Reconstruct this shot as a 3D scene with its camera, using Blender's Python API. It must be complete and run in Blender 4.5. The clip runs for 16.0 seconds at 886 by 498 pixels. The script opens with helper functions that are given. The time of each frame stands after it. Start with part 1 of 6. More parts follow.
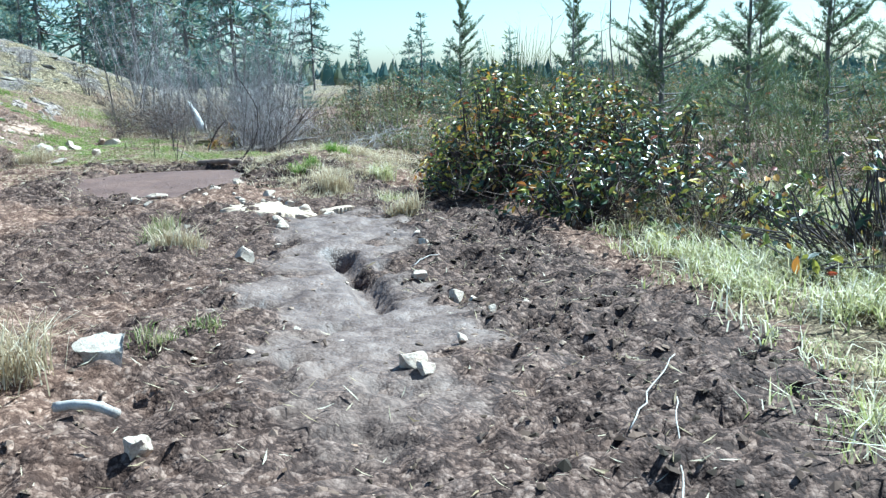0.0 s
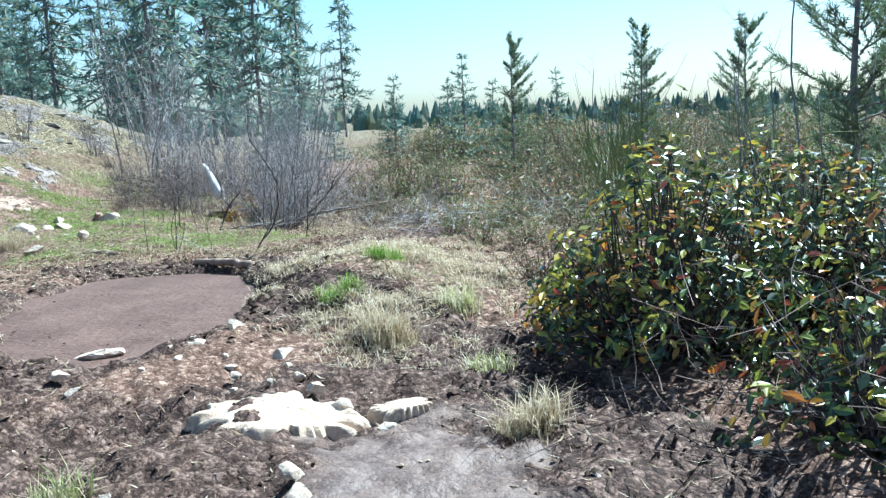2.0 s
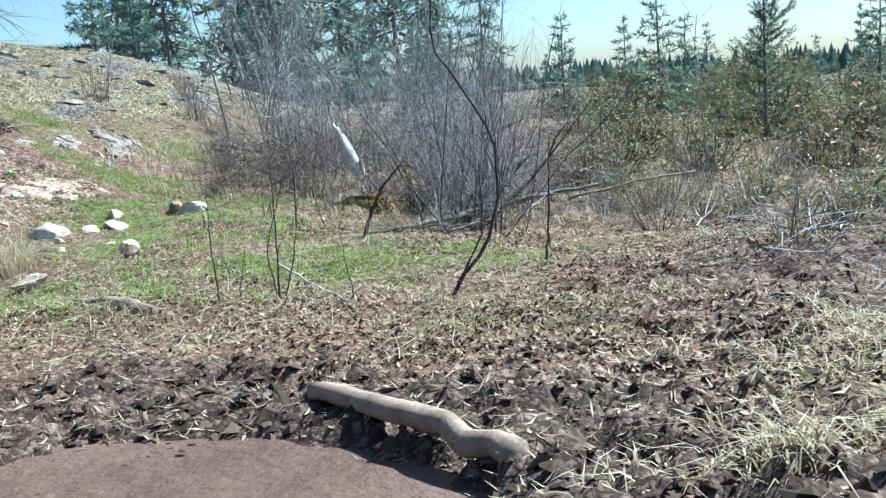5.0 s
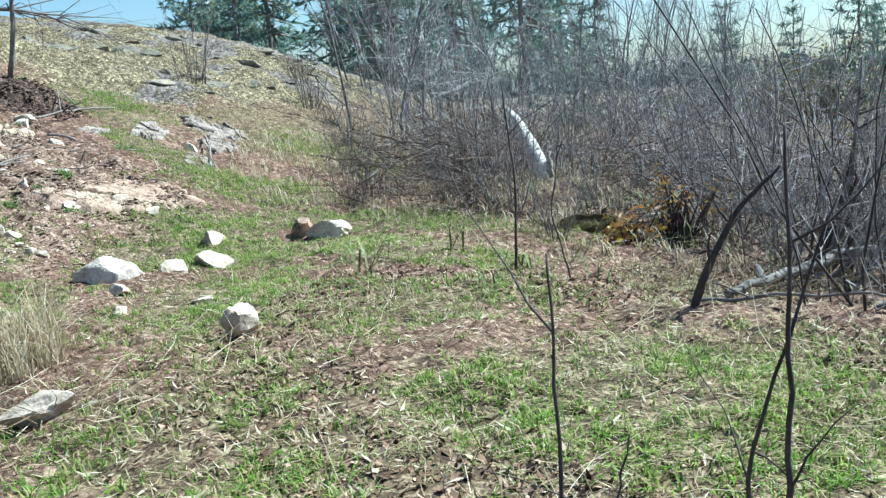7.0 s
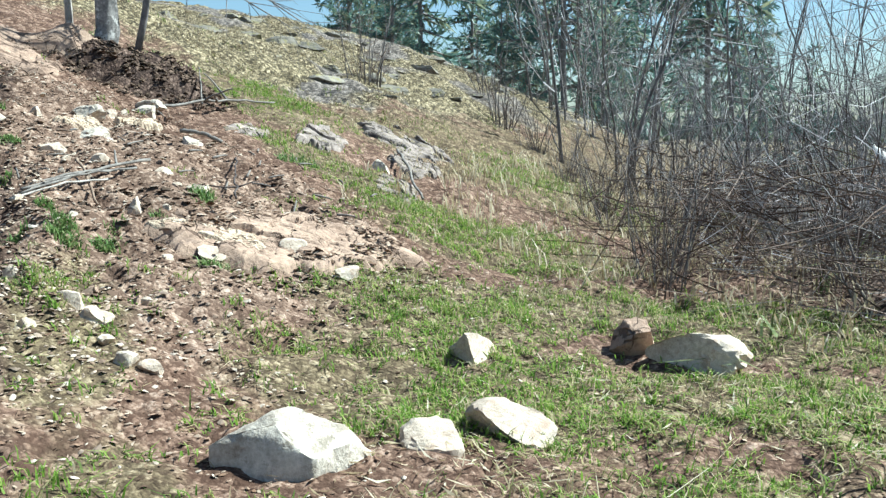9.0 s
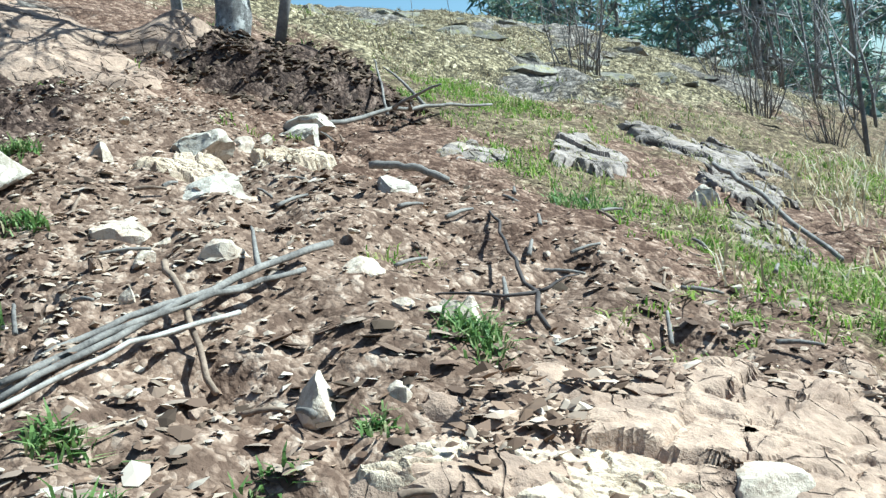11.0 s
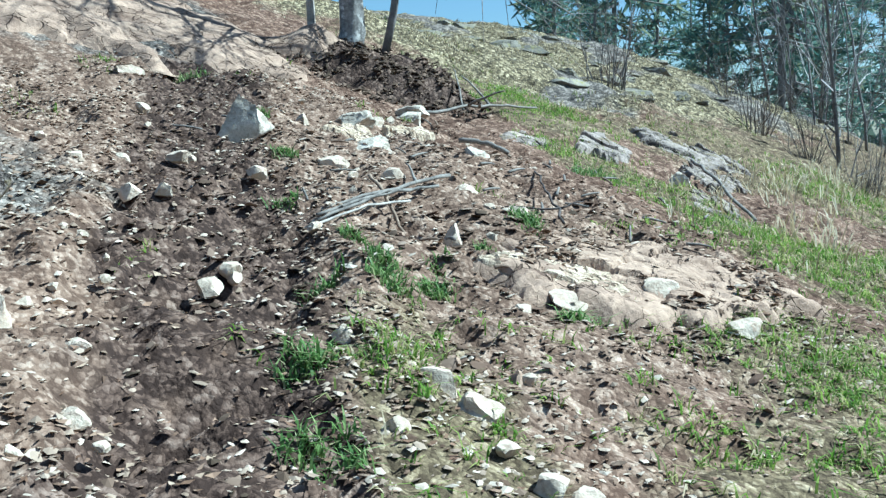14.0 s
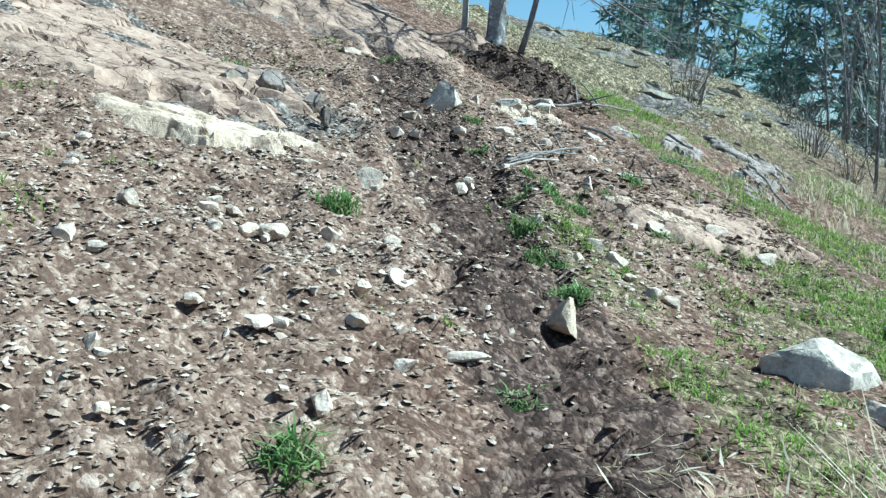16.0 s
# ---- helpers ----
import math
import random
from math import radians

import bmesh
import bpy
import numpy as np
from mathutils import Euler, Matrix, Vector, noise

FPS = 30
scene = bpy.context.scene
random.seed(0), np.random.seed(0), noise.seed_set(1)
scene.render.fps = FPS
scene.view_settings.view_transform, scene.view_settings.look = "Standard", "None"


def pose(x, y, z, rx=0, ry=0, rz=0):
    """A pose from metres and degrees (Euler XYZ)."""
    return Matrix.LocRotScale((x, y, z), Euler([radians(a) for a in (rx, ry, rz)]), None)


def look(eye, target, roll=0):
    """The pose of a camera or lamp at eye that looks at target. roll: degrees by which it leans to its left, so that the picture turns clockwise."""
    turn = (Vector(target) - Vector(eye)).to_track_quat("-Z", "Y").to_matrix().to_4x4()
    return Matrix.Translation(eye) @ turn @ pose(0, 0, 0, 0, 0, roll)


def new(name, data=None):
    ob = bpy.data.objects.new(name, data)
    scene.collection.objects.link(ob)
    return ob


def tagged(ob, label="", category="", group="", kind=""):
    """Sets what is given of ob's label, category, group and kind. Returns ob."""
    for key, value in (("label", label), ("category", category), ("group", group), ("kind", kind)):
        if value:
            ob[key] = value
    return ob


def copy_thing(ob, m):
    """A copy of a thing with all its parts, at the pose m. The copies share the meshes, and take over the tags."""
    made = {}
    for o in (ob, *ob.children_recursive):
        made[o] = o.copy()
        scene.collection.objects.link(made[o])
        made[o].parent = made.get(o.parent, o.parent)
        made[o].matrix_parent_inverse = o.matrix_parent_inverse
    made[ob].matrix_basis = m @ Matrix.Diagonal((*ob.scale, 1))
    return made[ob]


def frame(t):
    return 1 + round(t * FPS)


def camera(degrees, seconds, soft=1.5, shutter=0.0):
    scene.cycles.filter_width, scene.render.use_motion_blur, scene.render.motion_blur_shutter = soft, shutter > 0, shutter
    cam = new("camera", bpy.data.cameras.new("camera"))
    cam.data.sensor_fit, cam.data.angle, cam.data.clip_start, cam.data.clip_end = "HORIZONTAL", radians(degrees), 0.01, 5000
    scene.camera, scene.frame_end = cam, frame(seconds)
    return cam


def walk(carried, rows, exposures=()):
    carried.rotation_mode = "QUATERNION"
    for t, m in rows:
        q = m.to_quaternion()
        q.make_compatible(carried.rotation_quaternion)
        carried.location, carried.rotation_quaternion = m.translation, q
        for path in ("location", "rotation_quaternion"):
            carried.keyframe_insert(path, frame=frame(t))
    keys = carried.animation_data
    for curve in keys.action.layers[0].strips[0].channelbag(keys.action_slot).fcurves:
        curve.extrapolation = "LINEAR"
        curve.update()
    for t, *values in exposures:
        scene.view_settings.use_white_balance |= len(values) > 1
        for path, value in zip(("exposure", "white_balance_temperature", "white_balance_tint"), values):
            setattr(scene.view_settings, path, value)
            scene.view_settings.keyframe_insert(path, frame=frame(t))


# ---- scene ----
cam = camera(50, 16.0, soft=1.4)
PATH = [
    (0, (4.199, -7.061, 1.083), (4.056, -5.101, 0.714), -1.10),
    (0.5, (3.976, -6.094, 1.105), (3.818, -4.135, 0.733), -0.70),
    (1, (3.712, -5.052, 1.097), (3.535, -3.090, 0.751), 0.71),
    (1.5, (3.578, -4.224, 1.190), (3.399, -2.257, 0.879), 0.64),
    (2, (3.442, -3.521, 1.297), (3.231, -1.553, 1.012), -2.67),
    (2.5, (3.204, -2.663, 1.313), (2.960, -0.697, 1.036), -3.70),
    (3, (2.884, -1.657, 1.282), (2.620, 0.306, 1.004), -2.32),
    (3.2, (2.756, -1.267, 1.259), (2.481, 0.695, 0.988), -2.05),
    (5.3, (0.813, 3.412, 0.816), (0.305, 5.316, 0.474), -4.57),
    (5.5, (0.605, 3.747, 0.780), (0.081, 5.646, 0.440), -4.30),
    (6, (-0.064, 4.772, 0.643), (-0.634, 6.658, 0.297), -2.90),
    (6.5, (-0.689, 5.658, 0.587), (-1.311, 7.529, 0.249), -3.66),
    (7, (-1.156, 6.360, 0.657), (-1.807, 8.223, 0.333), -4.28),
    (7.5, (-1.633, 6.885, 0.701), (-2.321, 8.738, 0.399), -3.58),
    (8, (-2.227, 7.553, 0.652), (-2.943, 9.401, 0.381), -0.34),
    (8.5, (-2.846, 8.352, 0.580), (-3.614, 10.183, 0.339), 2.10),
    (9, (-3.612, 9.131, 0.537), (-4.469, 10.921, 0.290), 0.05),
    (9.5, (-4.156, 9.850, 0.584), (-5.123, 11.584, 0.342), -3.18),
    (10, (-4.996, 10.692, 0.581), (-6.032, 12.389, 0.368), -4.82),
    (10.2, (-5.265, 10.969, 0.540), (-6.335, 12.643, 0.311), -4.94),
    (12.3, (-5.902, 11.454, 0.701), (-7.043, 13.084, 0.496), -5.19),
    (12.5, (-5.768, 11.357, 0.676), (-6.911, 12.983, 0.458), -6.19),
    (13, (-5.394, 10.922, 0.609), (-6.533, 12.548, 0.362), -5.36),
    (13.5, (-5.152, 10.434, 0.579), (-6.293, 12.060, 0.342), -2.98),
    (14, (-4.857, 9.703, 0.513), (-6.015, 11.319, 0.295), -0.90),
    (14.5, (-4.547, 9.048, 0.463), (-5.737, 10.642, 0.251), 2.04),
    (15, (-4.346, 8.556, 0.413), (-5.556, 10.133, 0.192), 3.46),
    (15.5, (-4.213, 8.164, 0.410), (-5.436, 9.729, 0.178), 5.06),
    (16, (-4.045, 7.781, 0.386), (-5.284, 9.333, 0.147), 5.68),

]
walk(cam, [(t, look(eye, target, roll)) for t, eye, target, roll in PATH], exposures=[(0.0, 1.66, 4850, -8), (2.0, 1.69, 4950, -5), (3.0, 1.63, 5100, -1), (6.0, 1.46, 5000, -7), (8.5, 1.33, 5450, -6), (10.0, 1.31, 5400, -8), (12.5, 1.22, 4850, -11), (16.0, 1.14, 4800, -13)])

# ---------------------------------------------------------------- light
SUN_AZ, SUN_EL = radians(43), radians(50)
world = bpy.data.worlds.new("sky")
scene.world = world
world.use_nodes = True
wn = world.node_tree
sky = wn.nodes.new("ShaderNodeTexSky")
sky.sky_type, sky.sun_disc = "NISHITA", False
sky.sun_elevation, sky.sun_rotation = SUN_EL, math.pi / 2 - SUN_AZ
sky.air_density, sky.dust_density, sky.ozone_density = 1.0, 0.9, 2.0
wn.links.new(sky.outputs[0], wn.nodes["Background"].inputs[0])
wn.nodes["Background"].inputs[1].default_value = 0.056
sun = new("sun", bpy.data.lights.new("sun", "SUN"))
sun.data.energy, sun.data.angle, sun.data.color = 5.0, radians(0.55), (1.0, 0.96, 0.91)
sun.matrix_world = look((0, 0, 20), (-math.cos(SUN_AZ) * math.cos(SUN_EL) * 9, -math.sin(SUN_AZ) * math.cos(SUN_EL) * 9, 20 - 9 * math.sin(SUN_EL)))
# ---------------------------------------------------------------- terrain
def smooth(a, b, v):
    k = np.clip((v - a) / (b - a), 0, 1)
    return k * k * (3 - 2 * k)


def lattice(ix, iy, seed):
    n = (ix.astype(np.int64) * 374761393 + iy.astype(np.int64) * 668265263 + seed * 144269504) & 0x7FFFFFFF
    n = ((n ^ (n >> 13)) * 1274126177) & 0x7FFFFFFF
    return ((n ^ (n >> 16)) & 0xFFFF) / 65535.0


def ripple(x, y, size, seed=0):
    """Value noise of that cell size, -1 to 1."""
    u, v = np.asarray(x, float) / size, np.asarray(y, float) / size
    iu, iv = np.floor(u), np.floor(v)
    fu, fv = u - iu, v - iv
    fu, fv = fu * fu * (3 - 2 * fu), fv * fv * (3 - 2 * fv)
    a, b = lattice(iu, iv, seed), lattice(iu + 1, iv, seed)
    c, d = lattice(iu, iv + 1, seed), lattice(iu + 1, iv + 1, seed)
    return 2 * ((a + (b - a) * fu) * (1 - fv) + (c + (d - c) * fu) * fv) - 1


def along(x, y, line):
    """Distance from points to a polyline."""
    best = np.full(np.shape(x), 1e9)
    for (ax, ay), (bx, by) in zip(line[:-1], line[1:]):
        k = np.clip(((x - ax) * (bx - ax) + (y - ay) * (by - ay)) / ((bx - ax) ** 2 + (by - ay) ** 2), 0, 1)
        best = np.minimum(best, np.hypot(x - ax - k * (bx - ax), y - ay - k * (by - ay)))
    return best


def lump(x, y, cx, cy, rx, ry, turn=0.0):
    """1 at the middle of an oval, 0 at its rim."""
    c, s = math.cos(radians(turn)), math.sin(radians(turn))
    u, v = (x - cx) * c + (y - cy) * s, -(x - cx) * s + (y - cy) * c
    return np.clip(1 - np.hypot(u / rx, v / ry), 0, 1)


TRAIL = [(4.8, -11.66), (3.9, -4.737), (3.229, -1.223), (2.482, 0.481)]
PUDDLE = (0.2, 3.65, 1.08, 2.3, 20)


def base_height(x, y):
    """The lie of the land without its small relief."""
    basin = -0.33 * smooth(3.0, 10.5, y - 0.6 * x) - 0.12 * smooth(4, 14, x)
    basin = basin - 0.2 * smooth(9.5, 12.5, y) * smooth(-3.4, -1.6, x)
    foot = -5.35 - 1.1 * smooth(16, 21, y)
    up = np.logaddexp(0, (foot - x) * 3) / 3 * (0.27 + 0.09 * smooth(9, 16, y) + 0.11 * smooth(16, 22, y))
    hill = 3.8 * (1 - np.exp(-up / 3.25)) * (1 - smooth(30, 52, y)) * (1 - smooth(2, 9, -y)) * (1 - 0.75 * smooth(22.3, 34.3, y + 0.9 * (x + 10)))
    hill = hill + 0.45 * smooth(-8.8, -12.6, x) * smooth(8.5, 11.5, y) * (1 - smooth(16.5, 20, y))
    far = -0.6 * smooth(30, 120, np.hypot(x, y)) + 0.3 * smooth(14, 24, y) * smooth(-3, -12, x)
    return basin + hill + far


def height(x, y):
    x, y = np.asarray(x, float), np.asarray(y, float)
    z = base_height(x, y)
    pud = smooth(0.0, 0.2, lump(x, y, *PUDDLE) + 0.07 * ripple(x, y, 0.5, 7) + 0.04 * ripple(x, y, 0.18, 8))
    near = 1 - smooth(25, 60, np.hypot(x + 2, y - 6))
    z = z + near * (1 - pud) * (0.05 * ripple(x, y, 1.9, 1) + 0.03 * ripple(x, y, 0.7, 2))
    z = z + 0.15 * smooth(0, 0.9, lump(x, y, 2.2, 3.78, 1.2, 2.4, 10)) + 0.08 * smooth(0, 0.9, lump(x, y, -9.7, 15.3, 1.5, 1.1)) + 0.16 * smooth(0, 0.5, lump(x, y, -9.2, 14.95, 0.75, 0.42, 25))
    z = z + 0.07 * smooth(0, 0.8, lump(x, y, 2.11, -0.21, 0.8, 0.6)) - 0.16 * smooth(0, 0.8, lump(x, y, -4.6, 8.2, 2.2, 1.6, 120))
    z = z - 0.16 * pud
    return z
# ---------------------------------------------------------------- materials
def nodes_of(name):
    m = bpy.data.materials.new(name)
    m.use_nodes = True
    t = m.node_tree
    return m, t, t.nodes, t.links, t.nodes["Principled BSDF"]


def noise_fac(t, scale, detail=5.0, rough=0.6, coords=None):
    n = t.nodes.new("ShaderNodeTexNoise")
    n.inputs["Scale"].default_value, n.inputs["Detail"].default_value, n.inputs["Roughness"].default_value = scale, detail, rough
    if coords is not None:
        t.links.new(coords, n.inputs["Vector"])
    return n.outputs["Fac"]


def ramp(t, fac, stops):
    r = t.nodes.new("ShaderNodeValToRGB")
    e = r.color_ramp.elements
    while len(e) < len(stops):
        e.new(0.5)
    for k, (at, col) in zip(e, stops):
        k.position, k.color = at, (*col, 1)
    t.links.new(fac, r.inputs[0])
    return r.outputs[0]


def blend(t, fac, a, b, kind="MIX"):
    m = t.nodes.new("ShaderNodeMix")
    m.data_type, m.blend_type = "RGBA", kind
    if isinstance(fac, float):
        m.inputs[0].default_value = fac
    else:
        t.links.new(fac, m.inputs[0])
    for sock, v in ((m.inputs[6], a), (m.inputs[7], b)):
        if isinstance(v, tuple):
            sock.default_value = (*v, 1)
        else:
            t.links.new(v, sock)
    return m.outputs[2]


def maths(t, op, a, b=None, clamp=False):
    m = t.nodes.new("ShaderNodeMath")
    m.operation, m.use_clamp = op, clamp
    for sock, v in zip(m.inputs, (a, b)):
        if v is None:
            continue
        if isinstance(v, (int, float)):
            sock.default_value = v
        else:
            t.links.new(v, sock)
    return m.outputs[0]


def bumpy(t, bsdf, fac, strength, dist):
    b = t.nodes.new("ShaderNodeBump")
    b.inputs["Strength"].default_value, b.inputs["Distance"].default_value = strength, dist
    t.links.new(fac, b.inputs["Height"])
    t.links.new(b.outputs[0], bsdf.inputs["Normal"])


def surface(name, dark, light, scale, rough=0.85, bump=0.4, dist=0.01, speck=None, vary=0.0, cracks=0.0):
    """A weathered surface: two scales of mottling between two colours, relief, optional lichen specks and per-object shift."""
    m, t, n, l, b = nodes_of(name)
    co = n.new("ShaderNodeTexCoord").outputs["Object"]
    big, fine = noise_fac(t, scale, 6, 0.65, co), noise_fac(t, scale * 9, 4, 0.7, co)
    mixed = maths(t, "ADD", maths(t, "MULTIPLY", big, 0.65), maths(t, "MULTIPLY", fine, 0.35))
    col = ramp(t, mixed, [(0.36, dark), (0.64, light)])
    if speck:
        sp = ramp(t, noise_fac(t, scale * 2.3, 5, 0.75, co), [(0.52, (0, 0, 0)), (0.62, (1, 1, 1))])
        col = blend(t, sp, col, speck)
    if cracks:
        wob = n.new("ShaderNodeVectorMath")
        wob.operation = "ADD"
        nz = n.new("ShaderNodeTexNoise")
        nz.inputs["Scale"].default_value = cracks * 1.3
        l.new(co, nz.inputs["Vector"])
        half = n.new("ShaderNodeVectorMath")
        half.operation, half.inputs[3].default_value = "SCALE", 0.5 / cracks
        l.new(nz.outputs["Color"], half.inputs[0])
        l.new(co, wob.inputs[0])
        l.new(half.outputs[0], wob.inputs[1])
        lines = None
        for k, width in ((1.0, 0.018), (2.7, 0.03)):
            vo = n.new("ShaderNodeTexVoronoi")
            vo.feature = "DISTANCE_TO_EDGE"
            vo.inputs["Scale"].default_value = cracks * k
            l.new(wob.outputs[0], vo.inputs["Vector"])
            line = ramp(t, maths(t, "ADD", vo.outputs["Distance"], maths(t, "MULTIPLY", maths(t, "SUBTRACT", big, 0.45), 0.25)), [(0.0, (0, 0, 0)), (width, (1, 1, 1))])
            lines = line if lines is None else maths(t, "MULTIPLY", lines, line)
        col = blend(t, lines, tuple(0.7 * c for c in dark), col)
        mixed = maths(t, "ADD", maths(t, "MULTIPLY", mixed, 0.6), maths(t, "MULTIPLY", lines, 0.4))
    if vary:
        info = n.new("ShaderNodeObjectInfo")
        col = blend(t, maths(t, "MULTIPLY", info.outputs["Random"], vary), col, tuple(0.55 * c for c in dark))
    l.new(col, b.inputs["Base Color"])
    b.inputs["Roughness"].default_value, b.inputs["Specular IOR Level"].default_value = rough, 0.2
    bumpy(t, b, mixed, bump, dist)
    return m


def island_colours(name, stops, rough=0.6, sheen=0.15, through_light=0.0):
    """Leaves, blades and bits: each loose piece takes its own colour from the ramp."""
    m, t, n, l, b = nodes_of(name)
    g = n.new("ShaderNodeNewGeometry")
    r = ramp(t, g.outputs["Random Per Island"], stops)
    co = n.new("ShaderNodeTexCoord").outputs["Object"]
    col = blend(t, maths(t, "MULTIPLY", noise_fac(t, 6.0, 3, 0.6, co), 0.35), r, (0.06, 0.06, 0.03))
    l.new(col, b.inputs["Base Color"])
    b.inputs["Roughness"].default_value = rough
    b.inputs["Specular IOR Level"].default_value = sheen
    if through_light:
        tr = n.new("ShaderNodeBsdfTranslucent")
        l.new(col, tr.inputs[0])
        mx = n.new("ShaderNodeMixShader")
        mx.inputs[0].default_value = through_light
        l.new(b.outputs[0], mx.inputs[1])
        l.new(tr.outputs[0], mx.inputs[2])
        l.new(mx.outputs[0], n["Material Output"].inputs[0])
    return m


def ground_material():
    m, t, n, l, b = nodes_of("ground_cover")
    co = n.new("ShaderNodeTexCoord").outputs["Object"]

    def mask(name):
        a = n.new("ShaderNodeAttribute")
        a.attribute_name = name
        return a.outputs["Fac"]

    broad, mid, fine = noise_fac(t, 0.9, 6, 0.65, co), noise_fac(t, 7.0, 4, 0.55, co), noise_fac(t, 48.0, 3, 0.6, co)
    crumbs = []
    for scale in (26.0, 70.0):
        vo = n.new("ShaderNodeTexVoronoi")
        vo.inputs["Scale"].default_value = scale
        wob = n.new("ShaderNodeTexNoise")
        wob.inputs["Scale"].default_value = scale * 0.6
        l.new(co, wob.inputs["Vector"])
        warp = n.new("ShaderNodeVectorMath")
        warp.operation = "MULTIPLY_ADD"
        l.new(wob.outputs["Color"], warp.inputs[0])
        warp.inputs[1].default_value = (0.9 / scale,) * 3
        l.new(co, warp.inputs[2])
        l.new(warp.outputs[0], vo.inputs["Vector"])
        sep = n.new("ShaderNodeSeparateColor")
        l.new(vo.outputs["Color"], sep.inputs[0])
        crumbs.append((sep.outputs[0], vo.outputs["Distance"]))
    cell = maths(t, "ADD", maths(t, "MULTIPLY", crumbs[0][0], 0.5), maths(t, "MULTIPLY", crumbs[1][0], 0.5))
    gap = maths(t, "ADD", crumbs[0][1], maths(t, "MULTIPLY", crumbs[1][1], 0.5))
    plain = maths(t, "ADD", maths(t, "MULTIPLY", noise_fac(t, 19.0, 5, 0.65, co), 0.55), maths(t, "MULTIPLY", noise_fac(t, 85.0, 3, 0.6, co), 0.45))
    grit = maths(t, "ADD", maths(t, "MULTIPLY", plain, 0.6), maths(t, "ADD", maths(t, "MULTIPLY", cell, 0.34), maths(t, "MULTIPLY", maths(t, "SUBTRACT", 0.5, gap), 0.14)))
    soil = ramp(t, grit, [(0.36, (0.075, 0.043, 0.029)), (0.5, (0.19, 0.118, 0.082)), (0.64, (0.40, 0.285, 0.21))])
    dry = ramp(t, grit, [(0.36, (0.11, 0.069, 0.048)), (0.5, (0.245, 0.165, 0.118)), (0.64, (0.46, 0.35, 0.265))])
    mud = ramp(t, grit, [(0.38, (0.033, 0.02, 0.015)), (0.5, (0.115, 0.074, 0.055)), (0.66, (0.25, 0.178, 0.138))])
    slick = ramp(t, maths(t, "ADD", maths(t, "MULTIPLY", mid, 0.5), maths(t, "MULTIPLY", grit, 0.5)), [(0.36, (0.062, 0.038, 0.027)), (0.5, (0.142, 0.098, 0.074)), (0.64, (0.205, 0.152, 0.119))])
    turf = ramp(t, grit, [(0.36, (0.07, 0.05, 0.03)), (0.5, (0.18, 0.135, 0.078)), (0.64, (0.38, 0.30, 0.19))])
    moss = ramp(t, grit, [(0.38, (0.05, 0.04, 0.024)), (0.5, (0.25, 0.20, 0.115)), (0.62, (0.55, 0.455, 0.30))])
    stone = ramp(t, grit, [(0.38, (0.07, 0.06, 0.052)), (0.5, (0.22, 0.185, 0.155)), (0.66, (0.42, 0.36, 0.31))])
    edge = maths(t, "MULTIPLY", maths(t, "SUBTRACT", mid, 0.5), 1.3)

    def ragged(name):
        return maths(t, "MULTIPLY", maths(t, "SUBTRACT", maths(t, "ADD", mask(name), edge), 0.28), 2.4, True)

    col = soil
    for name, c in (("dry", dry), ("turf", turf), ("moss", moss), ("mud", mud), ("slick", slick), ("stone", stone)):
        col = blend(t, ragged(name), col, c)
    col = blend(t, 0.45, col, ramp(t, broad, [(0.3, (0.55, 0.52, 0.5)), (0.7, (1, 1, 1))]), "MULTIPLY")
    l.new(col, b.inputs["Base Color"])
    wet = maths(t, "MULTIPLY", maths(t, "MAXIMUM", mask("slick"), maths(t, "MULTIPLY", mask("mud"), 0.35)), 0.36)
    l.new(maths(t, "SUBTRACT", 0.92, wet), b.inputs["Roughness"])
    l.new(maths(t, "ADD", 0.1, maths(t, "MULTIPLY", mask("slick"), 0.25)), b.inputs["Specular IOR Level"])
    calm = maths(t, "SUBTRACT", 1.0, maths(t, "MULTIPLY", ragged("slick"), 0.45))
    crumble = maths(t, "ADD", maths(t, "MULTIPLY", fine, 0.5), maths(t, "MULTIPLY", maths(t, "SUBTRACT", 0.8, gap), 0.45))
    bumpy(t, b, maths(t, "MULTIPLY", maths(t, "ADD", mid, crumble), calm), 0.6, 0.03)
    return m


def wet_mud():
    m, t, n, l, b = nodes_of("wet_mud")
    co = n.new("ShaderNodeTexCoord").outputs["Object"]
    k = noise_fac(t, 2.2, 6, 0.6, co)
    k = maths(t, "ADD", maths(t, "MULTIPLY", k, 0.6), maths(t, "MULTIPLY", noise_fac(t, 14.0, 5, 0.7, co), 0.4))
    l.new(ramp(t, k, [(0.35, (0.078, 0.044, 0.031)), (0.65, (0.145, 0.088, 0.064))]), b.inputs["Base Color"])
    l.new(maths(t, "ADD", maths(t, "MULTIPLY", k, 0.35), 0.4), b.inputs["Roughness"])
    b.inputs["Specular IOR Level"].default_value = 0.2
    bumpy(t, b, maths(t, "ADD", noise_fac(t, 5.0, 6, 0.6, co), maths(t, "MULTIPLY", noise_fac(t, 26.0, 4, 0.6, co), 0.5)), 0.8, 0.04)
    return m


